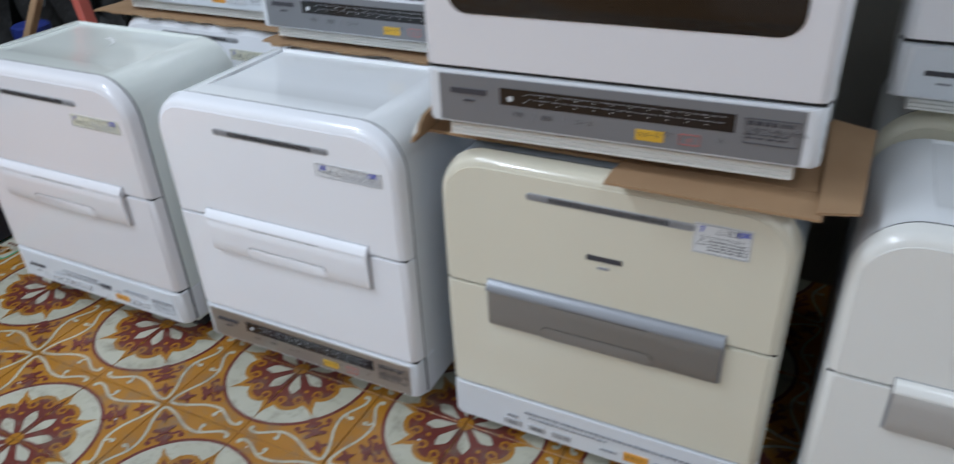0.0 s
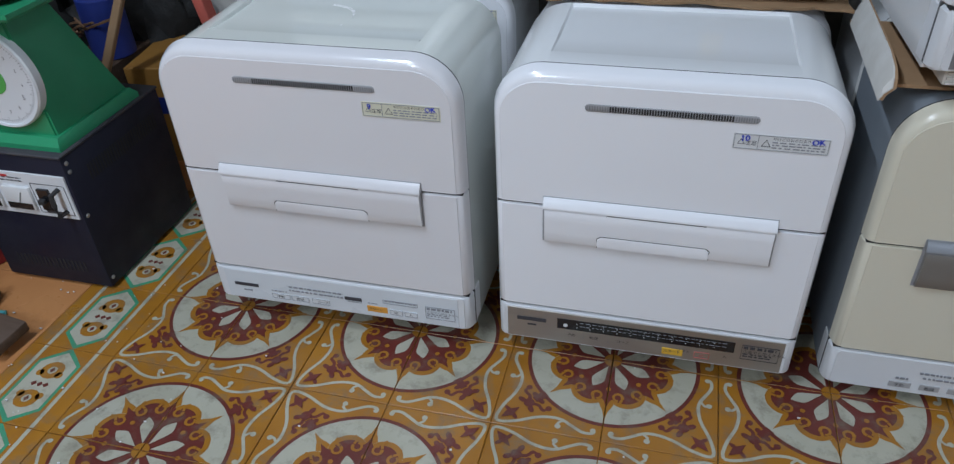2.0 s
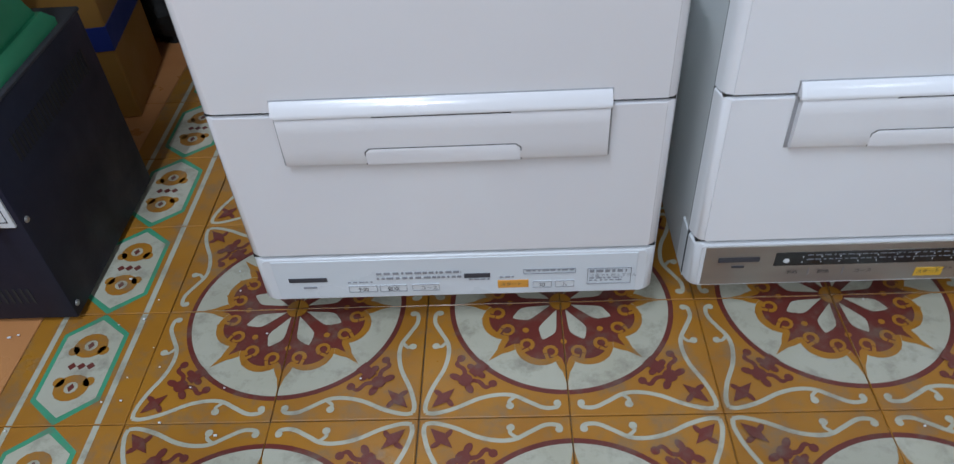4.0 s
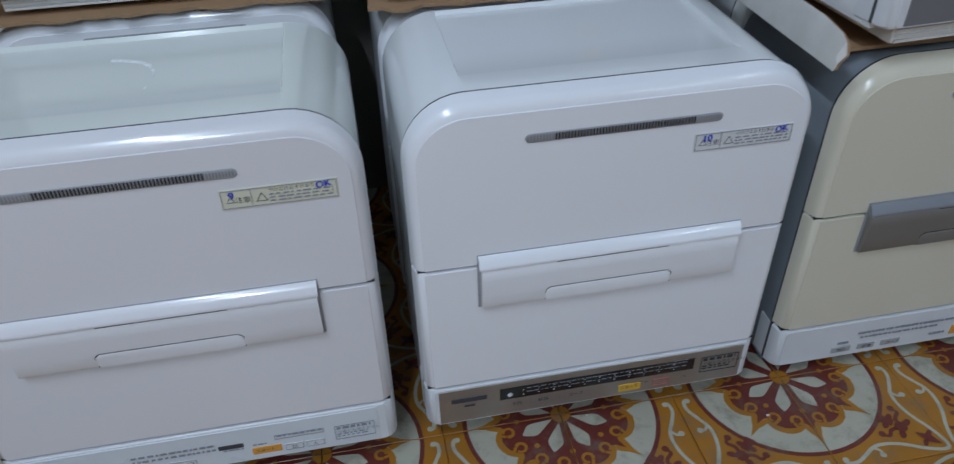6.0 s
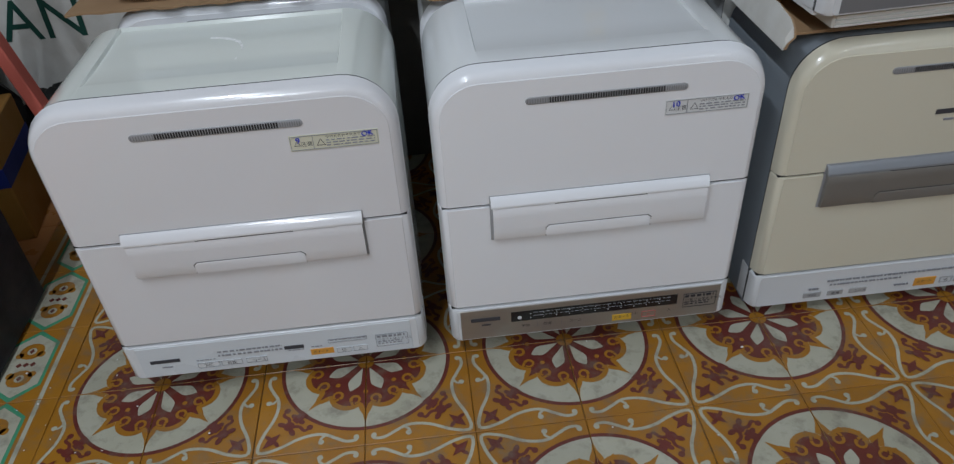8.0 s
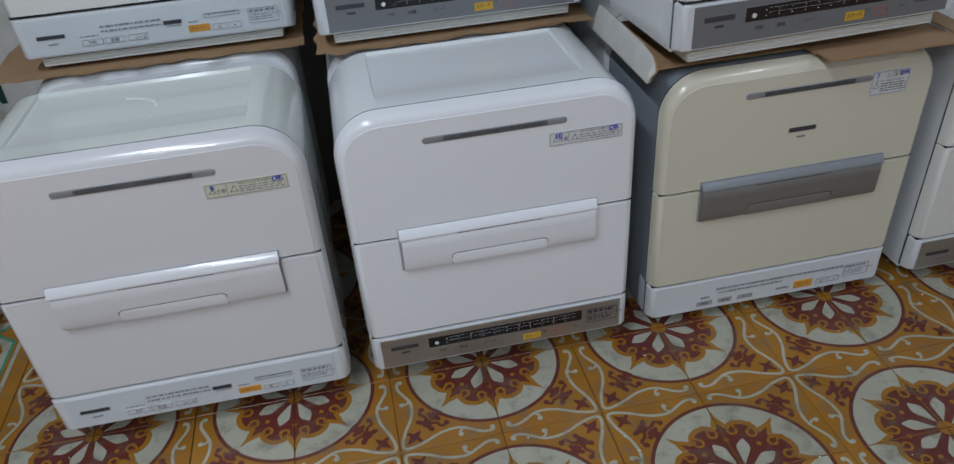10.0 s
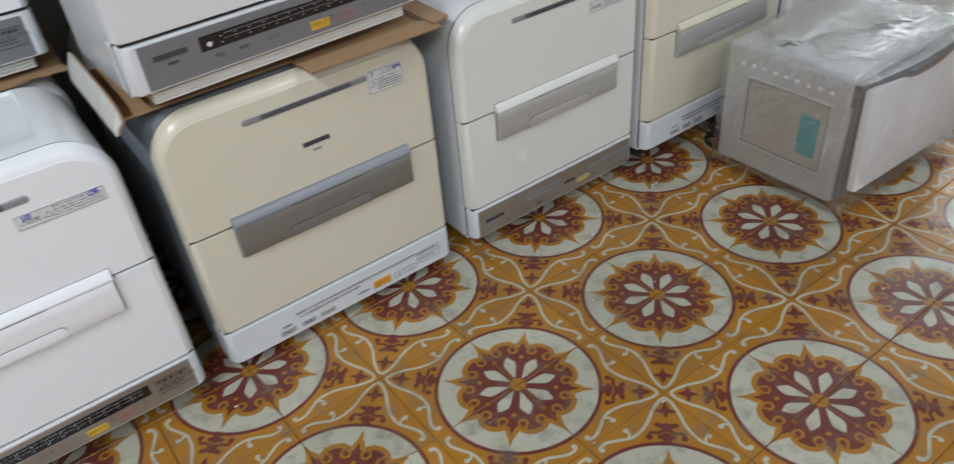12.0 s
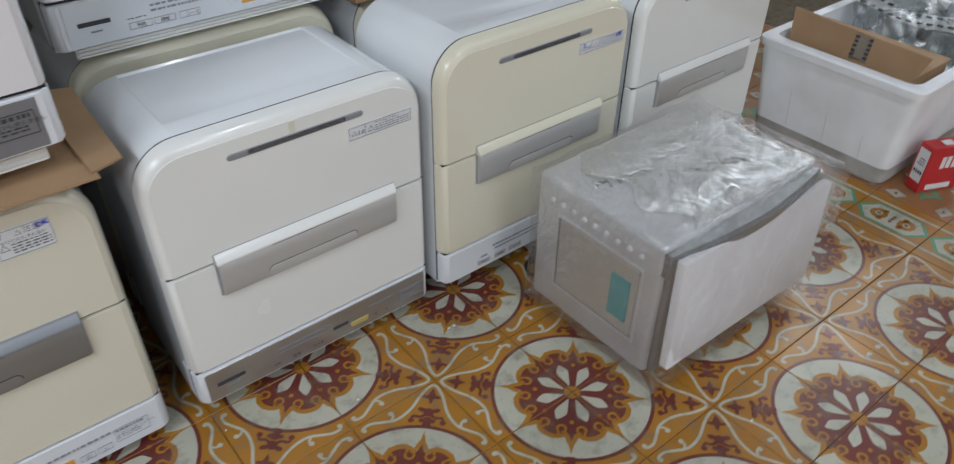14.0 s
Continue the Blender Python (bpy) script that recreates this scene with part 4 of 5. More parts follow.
carton = thing("carton", pose(1.645, 0.030, 0.040, 0, 0, 0), "brown cardboard carton with striped tape, inside the foam box", "carton")
part("carton_body", box(0.0, 0.20, 0.0, 0.37, 0.0, 0.275, 0.004), CARD, carton)
part("flap", loft([[(0.0, 0.0, 0.27), (0.0, 0.37, 0.27), (0.018, 0.385, 0.352), (0.012, -0.022, 0.338)], [(0.004, 0.0, 0.27), (0.004, 0.37, 0.27), (0.023, 0.385, 0.353), (0.017, -0.022, 0.339)]]), CARD, carton)
part("lid", box(0.006, 0.20, -0.004, 0.374, 0.2765, 0.2815), CARD, carton)
tape = part("tape", loft([[(-0.0005, 0.135, 0.272), (-0.0005, 0.185, 0.272), (0.0135, 0.187, 0.341), (0.0125, 0.137, 0.340)], [(-0.0015, 0.135, 0.272), (-0.0015, 0.185, 0.272), (0.0125, 0.187, 0.341), (0.0115, 0.137, 0.340)]]), CLEARPLASTIC, carton, "clear tape with black dashes")
dash = bmesh.new()
for k in range(5):
    for yy in (0.137, 0.176):
        box(-0.0015 + 0.0026 * k, 0.0012 + 0.0026 * k, yy, yy + 0.010, 0.281 + 0.012 * k, 0.288 + 0.012 * k, bm=dash)
tagged(part("black_dashes", dash, INK, tape), kind="stuff")
ribbon = thing("packing_tape", pose(1.98, 0.2, 0.30), "strip of black and white striped packing tape on crumpled film", "tape")
strip = part("tape_strip", loft([[(0.0 + 0.05 * math.sin(k * 0.5) * 0.2, 0.30 - 0.045 * k, 0.035 + 0.010 * math.sin(k * 0.8)) for k in range(12)] + [(0.045, 0.30 - 0.045 * k, 0.060 + 0.010 * math.sin(k * 0.8)) for k in range(11, -1, -1)], [(0.002 + 0.05 * math.sin(k * 0.5) * 0.2, 0.30 - 0.045 * k, 0.033 + 0.010 * math.sin(k * 0.8)) for k in range(12)] + [(0.047, 0.30 - 0.045 * k, 0.058 + 0.010 * math.sin(k * 0.8)) for k in range(11, -1, -1)]]), STICKERWHITE, ribbon)
dash = bmesh.new()
for k in range(16):
    y = 0.285 - 0.030 * k
    for s, q in ((0.004, 0.0), (0.030, 0.013)):
        z = 0.0375 + 0.010 * math.sin((0.30 - y) / 0.045 * 0.8) + s * 0.62
        box(s - 0.002, s + 0.008, y - q, y - q + 0.016, z, z + 0.004, bm=dash)
part("black_stripes", dash, INK, strip)
for k, (x, y, z, sx, sy, sz) in enumerate(((1.99, 0.16, 0.20, 0.14, 0.16, 0.12), (2.16, 0.10, 0.18, 0.11, 0.12, 0.13), (2.10, 0.32, 0.20, 0.13, 0.10, 0.14))):
    ob = part("plastic_bag", blob(sx, sy, sz, 0.42, 3 + k, 4, 5.0), CLEARPLASTIC, m=pose(x, y, z))
    tagged(ob, "crumpled clear plastic packing bag in the foam box", "plastic bag", "plastic bags in the foam box")
red = thing("small_carton", pose(1.690, -0.034, 0.002, 0, 0, -24) @ Matrix.Diagonal((1.08, 1.08, 1.36, 1)), "small red and white printed carton beside the foam box", "carton")
part("carton_body", box(0.0, 0.115, -0.045, 0.0, 0.0, 0.105, 0.0015, 1), RED, red)
part("white_label", box(-0.0008, 0.0, -0.040, -0.006, 0.022, 0.095), STICKERWHITE, red, "white label")
bars(red, STICKERWHITE, [(0.040, 0.052, 0.055, 0.082), (0.056, 0.068, 0.055, 0.082), (0.074, 0.086, 0.055, 0.082), (0.020, 0.095, 0.006, 0.018)], -0.0453, "white_print")
mk = bmesh.new()
for k in range(4):
    box(-0.0014, -0.0006, -0.037 + 0.0075 * k, -0.0315 + 0.0075 * k, 0.040, 0.047, bm=mk)
for k in range(3):
    box(-0.0014, -0.0006, -0.035, -0.012 - 0.003 * k, 0.060 + 0.006 * k, 0.062 + 0.006 * k, bm=mk)
part("dark_print", mk, INK, red)
mk = bmesh.new()
box(0.045, 0.075, -0.034, -0.012, 0.1046, 0.1056, bm=mk)
part("top_print", mk, STICKERWHITE, red)


# ---- voltage stabiliser with a spring scale on it ----
stab = thing("voltage_stabiliser", pose(-2.475, 0.387, 0) @ Matrix.Diagonal((1.12, 1, 1, 1)), "navy blue metal voltage stabiliser with a white dial plate", "stabiliser")
part("case", box(-0.125, 0.125, 0.0, 0.34, 0.008, 0.345, 0.004, 2), NAVY, stab)
part("dusty_lid", box(-0.127, 0.127, -0.003, 0.342, 0.345, 0.352, 0.002, 1), DUSTYTOP, stab, "lid under a coat of grey dust")
for fx in (-0.10, 0.10):
    for fy in (0.03, 0.31):
        part("foot", lathe([(0.014, 0), (0.014, 0.010)], 12, pose(fx, fy, 0)), RUBBER, stab)
plate = part("dial_plate", box(-0.122, 0.118, -0.004, 0.002, 0.212, 0.318, 0.001, 1), PANELWHITE, stab, "white plate with two meters and a breaker", m=pose(0, 0, -0.014))
for mx in (-0.105, -0.030):
    meter = part("meter", box(mx, mx + 0.062, -0.012, -0.003, 0.228, 0.285, 0.003, 2), STICKERWHITE, plate)
    part("meter_base", box(mx + 0.003, mx + 0.059, -0.0128, -0.010, 0.231, 0.246), BLACKGLOSS, meter)
    part("needle", tube([(mx + 0.031, -0.0130, 0.246), (mx + 0.043, -0.0130, 0.274)], 0.0008, 4), INK, meter)
breaker = part("breaker", box(0.048, 0.074, -0.010, -0.003, 0.232, 0.284, 0.001, 1), BLACKGLOSS, plate, "black breaker switch")
part("toggle", box(0.052, 0.066, -0.022, -0.010, 0.252, 0.264, 0.002, 1), RUBBER, breaker)
bars(plate, INK, frame_bars(0.036, 0.112, 0.222, 0.296, 0.001) + [(0.050, 0.084, 0.2235, 0.2285)] + fine_print(-0.09, 0.02, 0.292, 0.306, 2, 4), -0.0042, "plate_print")
part("red_mark", box(-0.060, -0.010, -0.0048, -0.0035, 0.306, 0.311), RED, plate)
hb = tube([(0.096, -0.004, 0.286), (0.096, -0.026, 0.284), (0.096, -0.028, 0.258), (0.096, -0.026, 0.232), (0.096, -0.004, 0.230)], 0.005, 8)
part("bar_handle", hb, RUBBER, plate, "black bar handle")
for sx, sz in ((0.126, 0.33), (0.126, 0.31), (0.126, 0.20), (0.126, 0.03)):
    part("screw", lathe([(0.005, 0), (0.005, 0.0015), (0.003, 0.003)], 10, pose(0.125, 0.012, sz, 0, 90, 0)), STEEL, stab)
slots = bmesh.new()
for k in range(26):
    box(0.1245, 0.1258, 0.06 + k * 0.0095, 0.0645 + k * 0.0095, 0.262, 0.300, bm=slots)
for k in range(18):
    box(-0.085 + k * 0.0095, -0.081 + k * 0.0095, -0.0008, 0.001, 0.045, 0.075, bm=slots)
tagged(part("vent_grille", slots, DARK, stab), kind="stuff")

scale = thing("spring_scale", pose(-2.462, 0.412, 0.352) @ Matrix.Scale(1.08, 4), "green metal spring scale with a round dial, standing on the stabiliser", "kitchen scale")
ring4 = lambda hx, y0, y1, z: [(-hx, y0, z), (hx, y0, z), (hx, y1, z), (-hx, y1, z)]
part("base", loft([ring4(0.112, -0.008, 0.24, 0.0), ring4(0.112, -0.008, 0.24, 0.010), ring4(0.104, 0.004, 0.228, 0.024)]), GREEN, scale)
hs = bmesh.new()
loft([ring4(0.098, 0.012, 0.230, 0.020), ring4(0.094, 0.012, 0.205, 0.07), ring4(0.078, 0.014, 0.130, 0.240), ring4(0.070, 0.018, 0.115, 0.258)], bm=hs)
bmesh.ops.bevel(hs, geom=list(hs.edges), offset=0.004, segments=2, affect="EDGES")
part("housing", hs, GREEN, scale, "tapered green housing")
front_turn = pose(0.012, 0.018, 0.138, 90, 0, 0) @ Matrix.Scale(0.88, 4)
dial = part("dial", lathe([(0.104, 0.0), (0.110, 0.004), (0.110, 0.016), (0.106, 0.020), (0.103, 0.0175), (0.001, 0.0172)], 48, front_turn), [DIALFACE], scale, "round white dial with a steel rim")
part("dial_rim", lathe([(0.1035, 0.016), (0.1035, 0.0215), (0.108, 0.0222), (0.1115, 0.018), (0.1115, 0.0), (0.106, 0.0)], 48, front_turn), DIALFACE, dial)
part("dial_hub", lathe([(0.033, 0.0172), (0.033, 0.0188), (0.001, 0.0189)], 28, front_turn), GREENLIGHT, dial, "green disc in the middle of the dial")
star = bmesh.new()
pts = [(0.016 if k % 2 == 0 else 0.008) * Vector((math.sin(k * math.pi / 5), math.cos(k * math.pi / 5))) for k in range(10)]
loft([[(p.x, p.y, z) for p in pts] for z in (0.0188, 0.0196)], bm=star)
star.transform(front_turn)
part("hub_star", star, ORANGE, dial)
ticks = bmesh.new()
for k in range(100):
    a, r0 = k * 2 * math.pi / 100, 0.088 if k % 5 == 0 else 0.093
    t_bm = box(-0.0004, 0.0004, r0, 0.098, 0.0174, 0.0178)
    t_bm.transform(front_turn @ Matrix.Rotation(a, 4, "Z"))
    t_me = bpy.data.meshes.new("tick")
    t_bm.to_mesh(t_me)
    t_bm.free()
    ticks.from_mesh(t_me)
    bpy.data.meshes.remove(t_me)
tagged(part("dial_ticks", ticks, INK, dial), kind="stuff")
for k in range(15):
    a = k * 2 * math.pi / 15
    me = text_mesh(str(k), 0.016 if k % 5 == 0 else 0.011).copy()
    me.materials.append(INK)
    part("numeral", me, INK, dial, m=front_turn @ pose(0.075 * math.sin(a) - 0.005, 0.075 * math.cos(a) - 0.004, 0.0178))
part("pointer", tube([(0.012, -0.0005, 0.108), (0.012, -0.0005, 0.215)], [0.0016, 0.0005], 6), RED, dial)
part("neck", box(-0.035, 0.035, 0.03, 0.075, 0.255, 0.274, 0.004, 1), GREEN, scale)
pan = bmesh.new()
loft([[(x * s, 0.075 + y * s, z) for x, y in ((-0.165, -0.13), (0.165, -0.13), (0.165, 0.14), (-0.165, 0.14))] for s, z in ((0.97, 0.272), (1.0, 0.278), (1.0, 0.286), (0.975, 0.286), (0.965, 0.279))], bm=pan)
part("pan", pan, GREEN, scale, "flat green weighing pan")

on_pan = thing("tool_tray", pose(-2.50, 0.50, 0.6615), "clear plastic tray with a screwdriver on the scale", "tray")
part("tray", loft([rect_ring(-0.10, 0.07, -0.09, 0.07, 0.0, 0.02), rect_ring(-0.11, 0.08, -0.10, 0.08, 0.035, 0.02), rect_ring(-0.105, 0.075, -0.095, 0.075, 0.035, 0.02), rect_ring(-0.095, 0.065, -0.085, 0.065, 0.004, 0.02)]), CLEARPLASTIC, on_pan)
part("screwdriver_handle", tube([(-0.05, -0.03, 0.018), (0.0, -0.01, 0.018), (0.03, 0.0, 0.018)], [0.011, 0.012, 0.008], 10), YELLOW, on_pan, "yellow screwdriver handle")
part("screwdriver_blade", tube([(0.03, 0.0, 0.018), (0.075, 0.02, 0.02)], 0.003, 6), STEEL, on_pan)
tagged(part("rubber_sheet", blob(0.085, 0.07, 0.013, 0.25, 5, 3), RUBBER, m=pose(-2.42, 0.44, 0.6615)), "black rubber sheet lying on the scale's pan", "rubber sheet")
tagged(part("battery_pack", box(-0.05, 0.05, -0.035, 0.035, 0, 0.07, 0.006, 2), RUBBER, m=pose(-2.40, 0.47, 0.683, 0, 0, 20)), "black plastic battery pack on the scale", "battery")


# ---- clutter by the side wall ----
tagged(part("wooden_plank", box(-0.125, 0.125, -0.042, 0.042, 0, 0.026, 0.004, 2), WOOD, m=pose(-2.535, 0.185, 0.030, 3, 4, -6)), "short weathered dark wooden plank lying on a black bracket", "plank")
tagged(part("steel_bracket", box(-0.05, 0.05, -0.035, 0.035, 0, 0.030, 0.008, 2), RUBBER, m=pose(-2.535, 0.150, 0.0, 0, 0, 25)), "small dark steel bracket under the plank", "bracket")
tagged(part("wooden_stick", tube([(-2.98, 0.06, 0.026), (-2.78, 0.17, 0.025), (-2.57, 0.30, 0.024)], [0.020, 0.024, 0.022], 10), RUSTWOOD), "thick brown wooden stick lying on the floor", "stick")
tray = thing("plastic_tray", pose(-2.74, 0.27, 0.002, 0, 0, 28), "clear plastic tray full of screws and small parts", "tray")
part("tray_shell", loft([rect_ring(-0.15, 0.10, -0.08, 0.08, 0.0), rect_ring(-0.165, 0.115, -0.092, 0.092, 0.09), rect_ring(-0.158, 0.108, -0.086, 0.086, 0.09), rect_ring(-0.144, 0.094, -0.074, 0.074, 0.005)]), CLEARPLASTIC, tray)
bits = bmesh.new()
rng = random.Random(21)
for k in range(90):
    x, y, z = rng.uniform(-0.03, 0.085), rng.uniform(-0.065, 0.065), rng.uniform(0.03, 0.062)
    tube([(x, y, z), (x + rng.uniform(-0.014, 0.014), y + rng.uniform(-0.014, 0.014), z + rng.uniform(-0.004, 0.004))], 0.0026, 5, bm=bits)
tagged(part("screws", bits, STEEL, tray), kind="stuff")
part("packing_foam", box(-0.13, 0.08, -0.065, 0.065, 0.006, 0.032), FOAMDIRTY, tray)
pack = thing("parts_carton", pose(-2.775, 0.225, 0.093, 0, -3, 24), "small brown and yellow carton lying on the tray", "carton")
part("carton_body", box(-0.11, 0.06, -0.055, 0.055, 0, 0.062, 0.002, 1), CARD, pack)
part("yellow_end", box(-0.112, -0.05, -0.0565, 0.0565, 0.03, 0.0635, 0.001, 1), ORANGECARD, pack)
part("white_end", box(-0.113, -0.06, -0.0575, -0.02, 0.0, 0.03, 0.001, 1), STICKERWHITE, pack)
part("slit", box(-0.03, 0.0, -0.004, 0.004, 0.061, 0.0632), INK, pack)
tagged(part("red_box", box(-0.13, 0.13, -0.05, 0.05, 0, 0.075, 0.003, 1), DULLRED, m=pose(-2.80, 0.44, 0.0, 0, 0, -12)), "flat red printed box on the floor by the stabiliser", "box")
tagged(part("small_cardboard_box", box(-0.055, 0.055, -0.045, 0.045, 0, 0.11, 0.003, 1), CARD, m=pose(-2.94, 0.40, 0.135, 0, 0, 35)), "small plain brown cardboard box on the clutter", "box")
tagged(part("teal_pliers", tube([(-2.62, 0.215, 0.008), (-2.57, 0.24, 0.012), (-2.52, 0.262, 0.008)], [0.005, 0.008, 0.005], 8), TEAL), "tool with a teal handle on the floor", "pliers")
LUMPS = [
    (-2.95, 0.42, 0.0, 0.17, 0.15, 0.12, BROWNBAG, "grubby brown cloth bundle on the floor", "bundle"),
    (-3.08, 0.62, 0.0, 0.28, 0.24, 0.30, BAGBLACK, "black plastic bag heaped against the wall", "bag"),
    (-2.84, 0.62, 0.0, 0.13, 0.13, 0.24, GREYCLOTH, "grey translucent plastic bundle behind the stabiliser", "bundle"),
    (-2.80, 1.24, 0.0, 0.26, 0.18, 0.40, BAGBLACK, "large black bag behind the scale", "bag"),
    (-3.10, 1.05, 0.0, 0.26, 0.30, 0.48, BAGBLACK, "tall black bag in the corner", "bag"),
    (-2.42, 1.34, 0.0, 0.15, 0.10, 0.14, BAGBLACK, "dark bag of scrap by the back wall", "bag"),
    (-3.12, 0.25, 0.0, 0.20, 0.20, 0.16, BROWNBAG, "dirty brown sack on the floor", "sack"),
    (-3.02, 0.86, 0.42, 0.18, 0.16, 0.10, BROWNBAG, "brown cloth thrown over the bags", "cloth"),
]
for k, (x, y, z, sx, sy, sz, mm, lab, cat) in enumerate(LUMPS):
    tagged(part(cat, blob(sx, sy, sz, 0.38, 11 + k, 4, 4.0), mm, m=pose(x, y, z)), lab, cat, "clutter by the wall")
pot = thing("work_lamp", pose(-2.86, 0.57, 0.30, 50, 0, 20), "dusty white round lamp head lying in the clutter", "lamp")
part("lamp_bowl", lathe([(0.02, -0.07), (0.05, -0.06), (0.072, 0.0), (0.075, 0.012), (0.066, 0.012), (0.05, 0.004), (0.001, 0.0)], 28), SHELL, pot)
part("lamp_wire", tube([(0.0, 0.08 * math.cos(a * 0.35), 0.08 * math.sin(a * 0.35)) for a in range(10)], 0.003, 6), STEEL, pot)
for k, pts in enumerate(([(-2.95, 0.52, 0.24), (-2.80, 0.53, 0.27), (-2.64, 0.55, 0.245)], [(-3.0, 0.60, 0.33), (-2.82, 0.58, 0.29), (-2.68, 0.60, 0.30)])):
    tagged(part("power_tool", tube(pts, [0.028, 0.022, 0.034], 10), RUBBER), "black power tool lying on the heap", "tool")
redbag = part("red_carton", box(-0.07, 0.07, -0.03, 0.03, 0, 0.09, 0.003, 1), DULLRED, m=pose(-2.97, 0.47, 0.20, -18, 8, 25))
tagged(redbag, "crushed red drinks carton with white lettering bars", "carton")
bars(redbag, STICKERWHITE, [(-0.05, -0.02, 0.035, 0.055), (-0.012, 0.012, 0.035, 0.050), (0.02, 0.045, 0.035, 0.055)], -0.0302, "white_print")
wires = bmesh.new()
rng = random.Random(4)
for k in range(9):
    x, y = -2.80 + 0.02 * k, 0.92 + rng.uniform(-0.05, 0.08)
    tube([(x + 0.05 * math.sin(j * 0.9 + k) - 0.012 * j, y + 0.035 * math.cos(j * 1.1 + k), 0.34 + 0.012 * k * 0.5 + 0.03 * math.sin(j * 0.7 + k)) for j in range(9)], 0.0035, 5, bm=wires)
tagged(part("wire_bundle", wires, RUSTWOOD), "tangled bundle of brown and black wires", "wires")
tagged(part("wooden_crate", box(-0.16, 0.16, -0.13, 0.13, 0, 0.30, 0.006, 1), WOOD, m=pose(-2.78, 0.98, 0.0)), "dark crate behind the stabiliser under the wires", "crate")
tagged(part("leaning_board", box(-0.010, 0.010, -0.018, 0.018, 0, 0.75, 0.003, 1), CARD, m=pose(-2.60, 0.78, 0.20, -14, 24, 20)), "narrow tan wooden strip leaning over the clutter", "board")
tagged(part("blue_can", lathe([(0.055, 0), (0.058, 0.003), (0.058, 0.16), (0.05, 0.165)], 24), BLUEBOX, m=pose(-2.66, 1.00, 0.30)), "blue tin among the black bags", "can")
obx = thing("orange_carton", pose(-2.45, 1.07, 0.0, 0, 0, 8), "orange carton with a blue band behind the stabiliser", "carton")
part("carton_body", box(-0.16, 0.0, -0.12, 0.12, 0, 0.29, 0.003, 1), ORANGECARD, obx)
part("blue_band", box(-0.161, 0.0015, -0.1215, 0.1215, 0.155, 0.205), BLUEBOX, obx, "blue printed band")
tagged(part("low_shelf", box(-2.33, -1.70, 1.22, 1.33, 0, 0.10, 0.004, 1), WOOD), "low dark wooden board along the back wall", "board")
sign = thing("signboard", pose(-2.35, 1.40, 0.02, -3, 0, 0), "white signboard with dark green letters, leaning on the wall", "sign")
part("board", box(-0.55, 0.50, 0.0, 0.02, 0, 0.95, 0.002, 1), CARDWHITE, sign)
words_on_front("AN", 0.16, SIGNGREEN, sign, -0.195, 0.315, -0.002)
tagged(part("red_pole", box(-0.014, 0.014, -0.02, 0.02, 0, 0.85, 0.003, 1), PINKRED, m=pose(-2.20, 0.93, 0.0, -4, -14, 0)), "faded red wooden pole leaning beside the signboard", "pole")


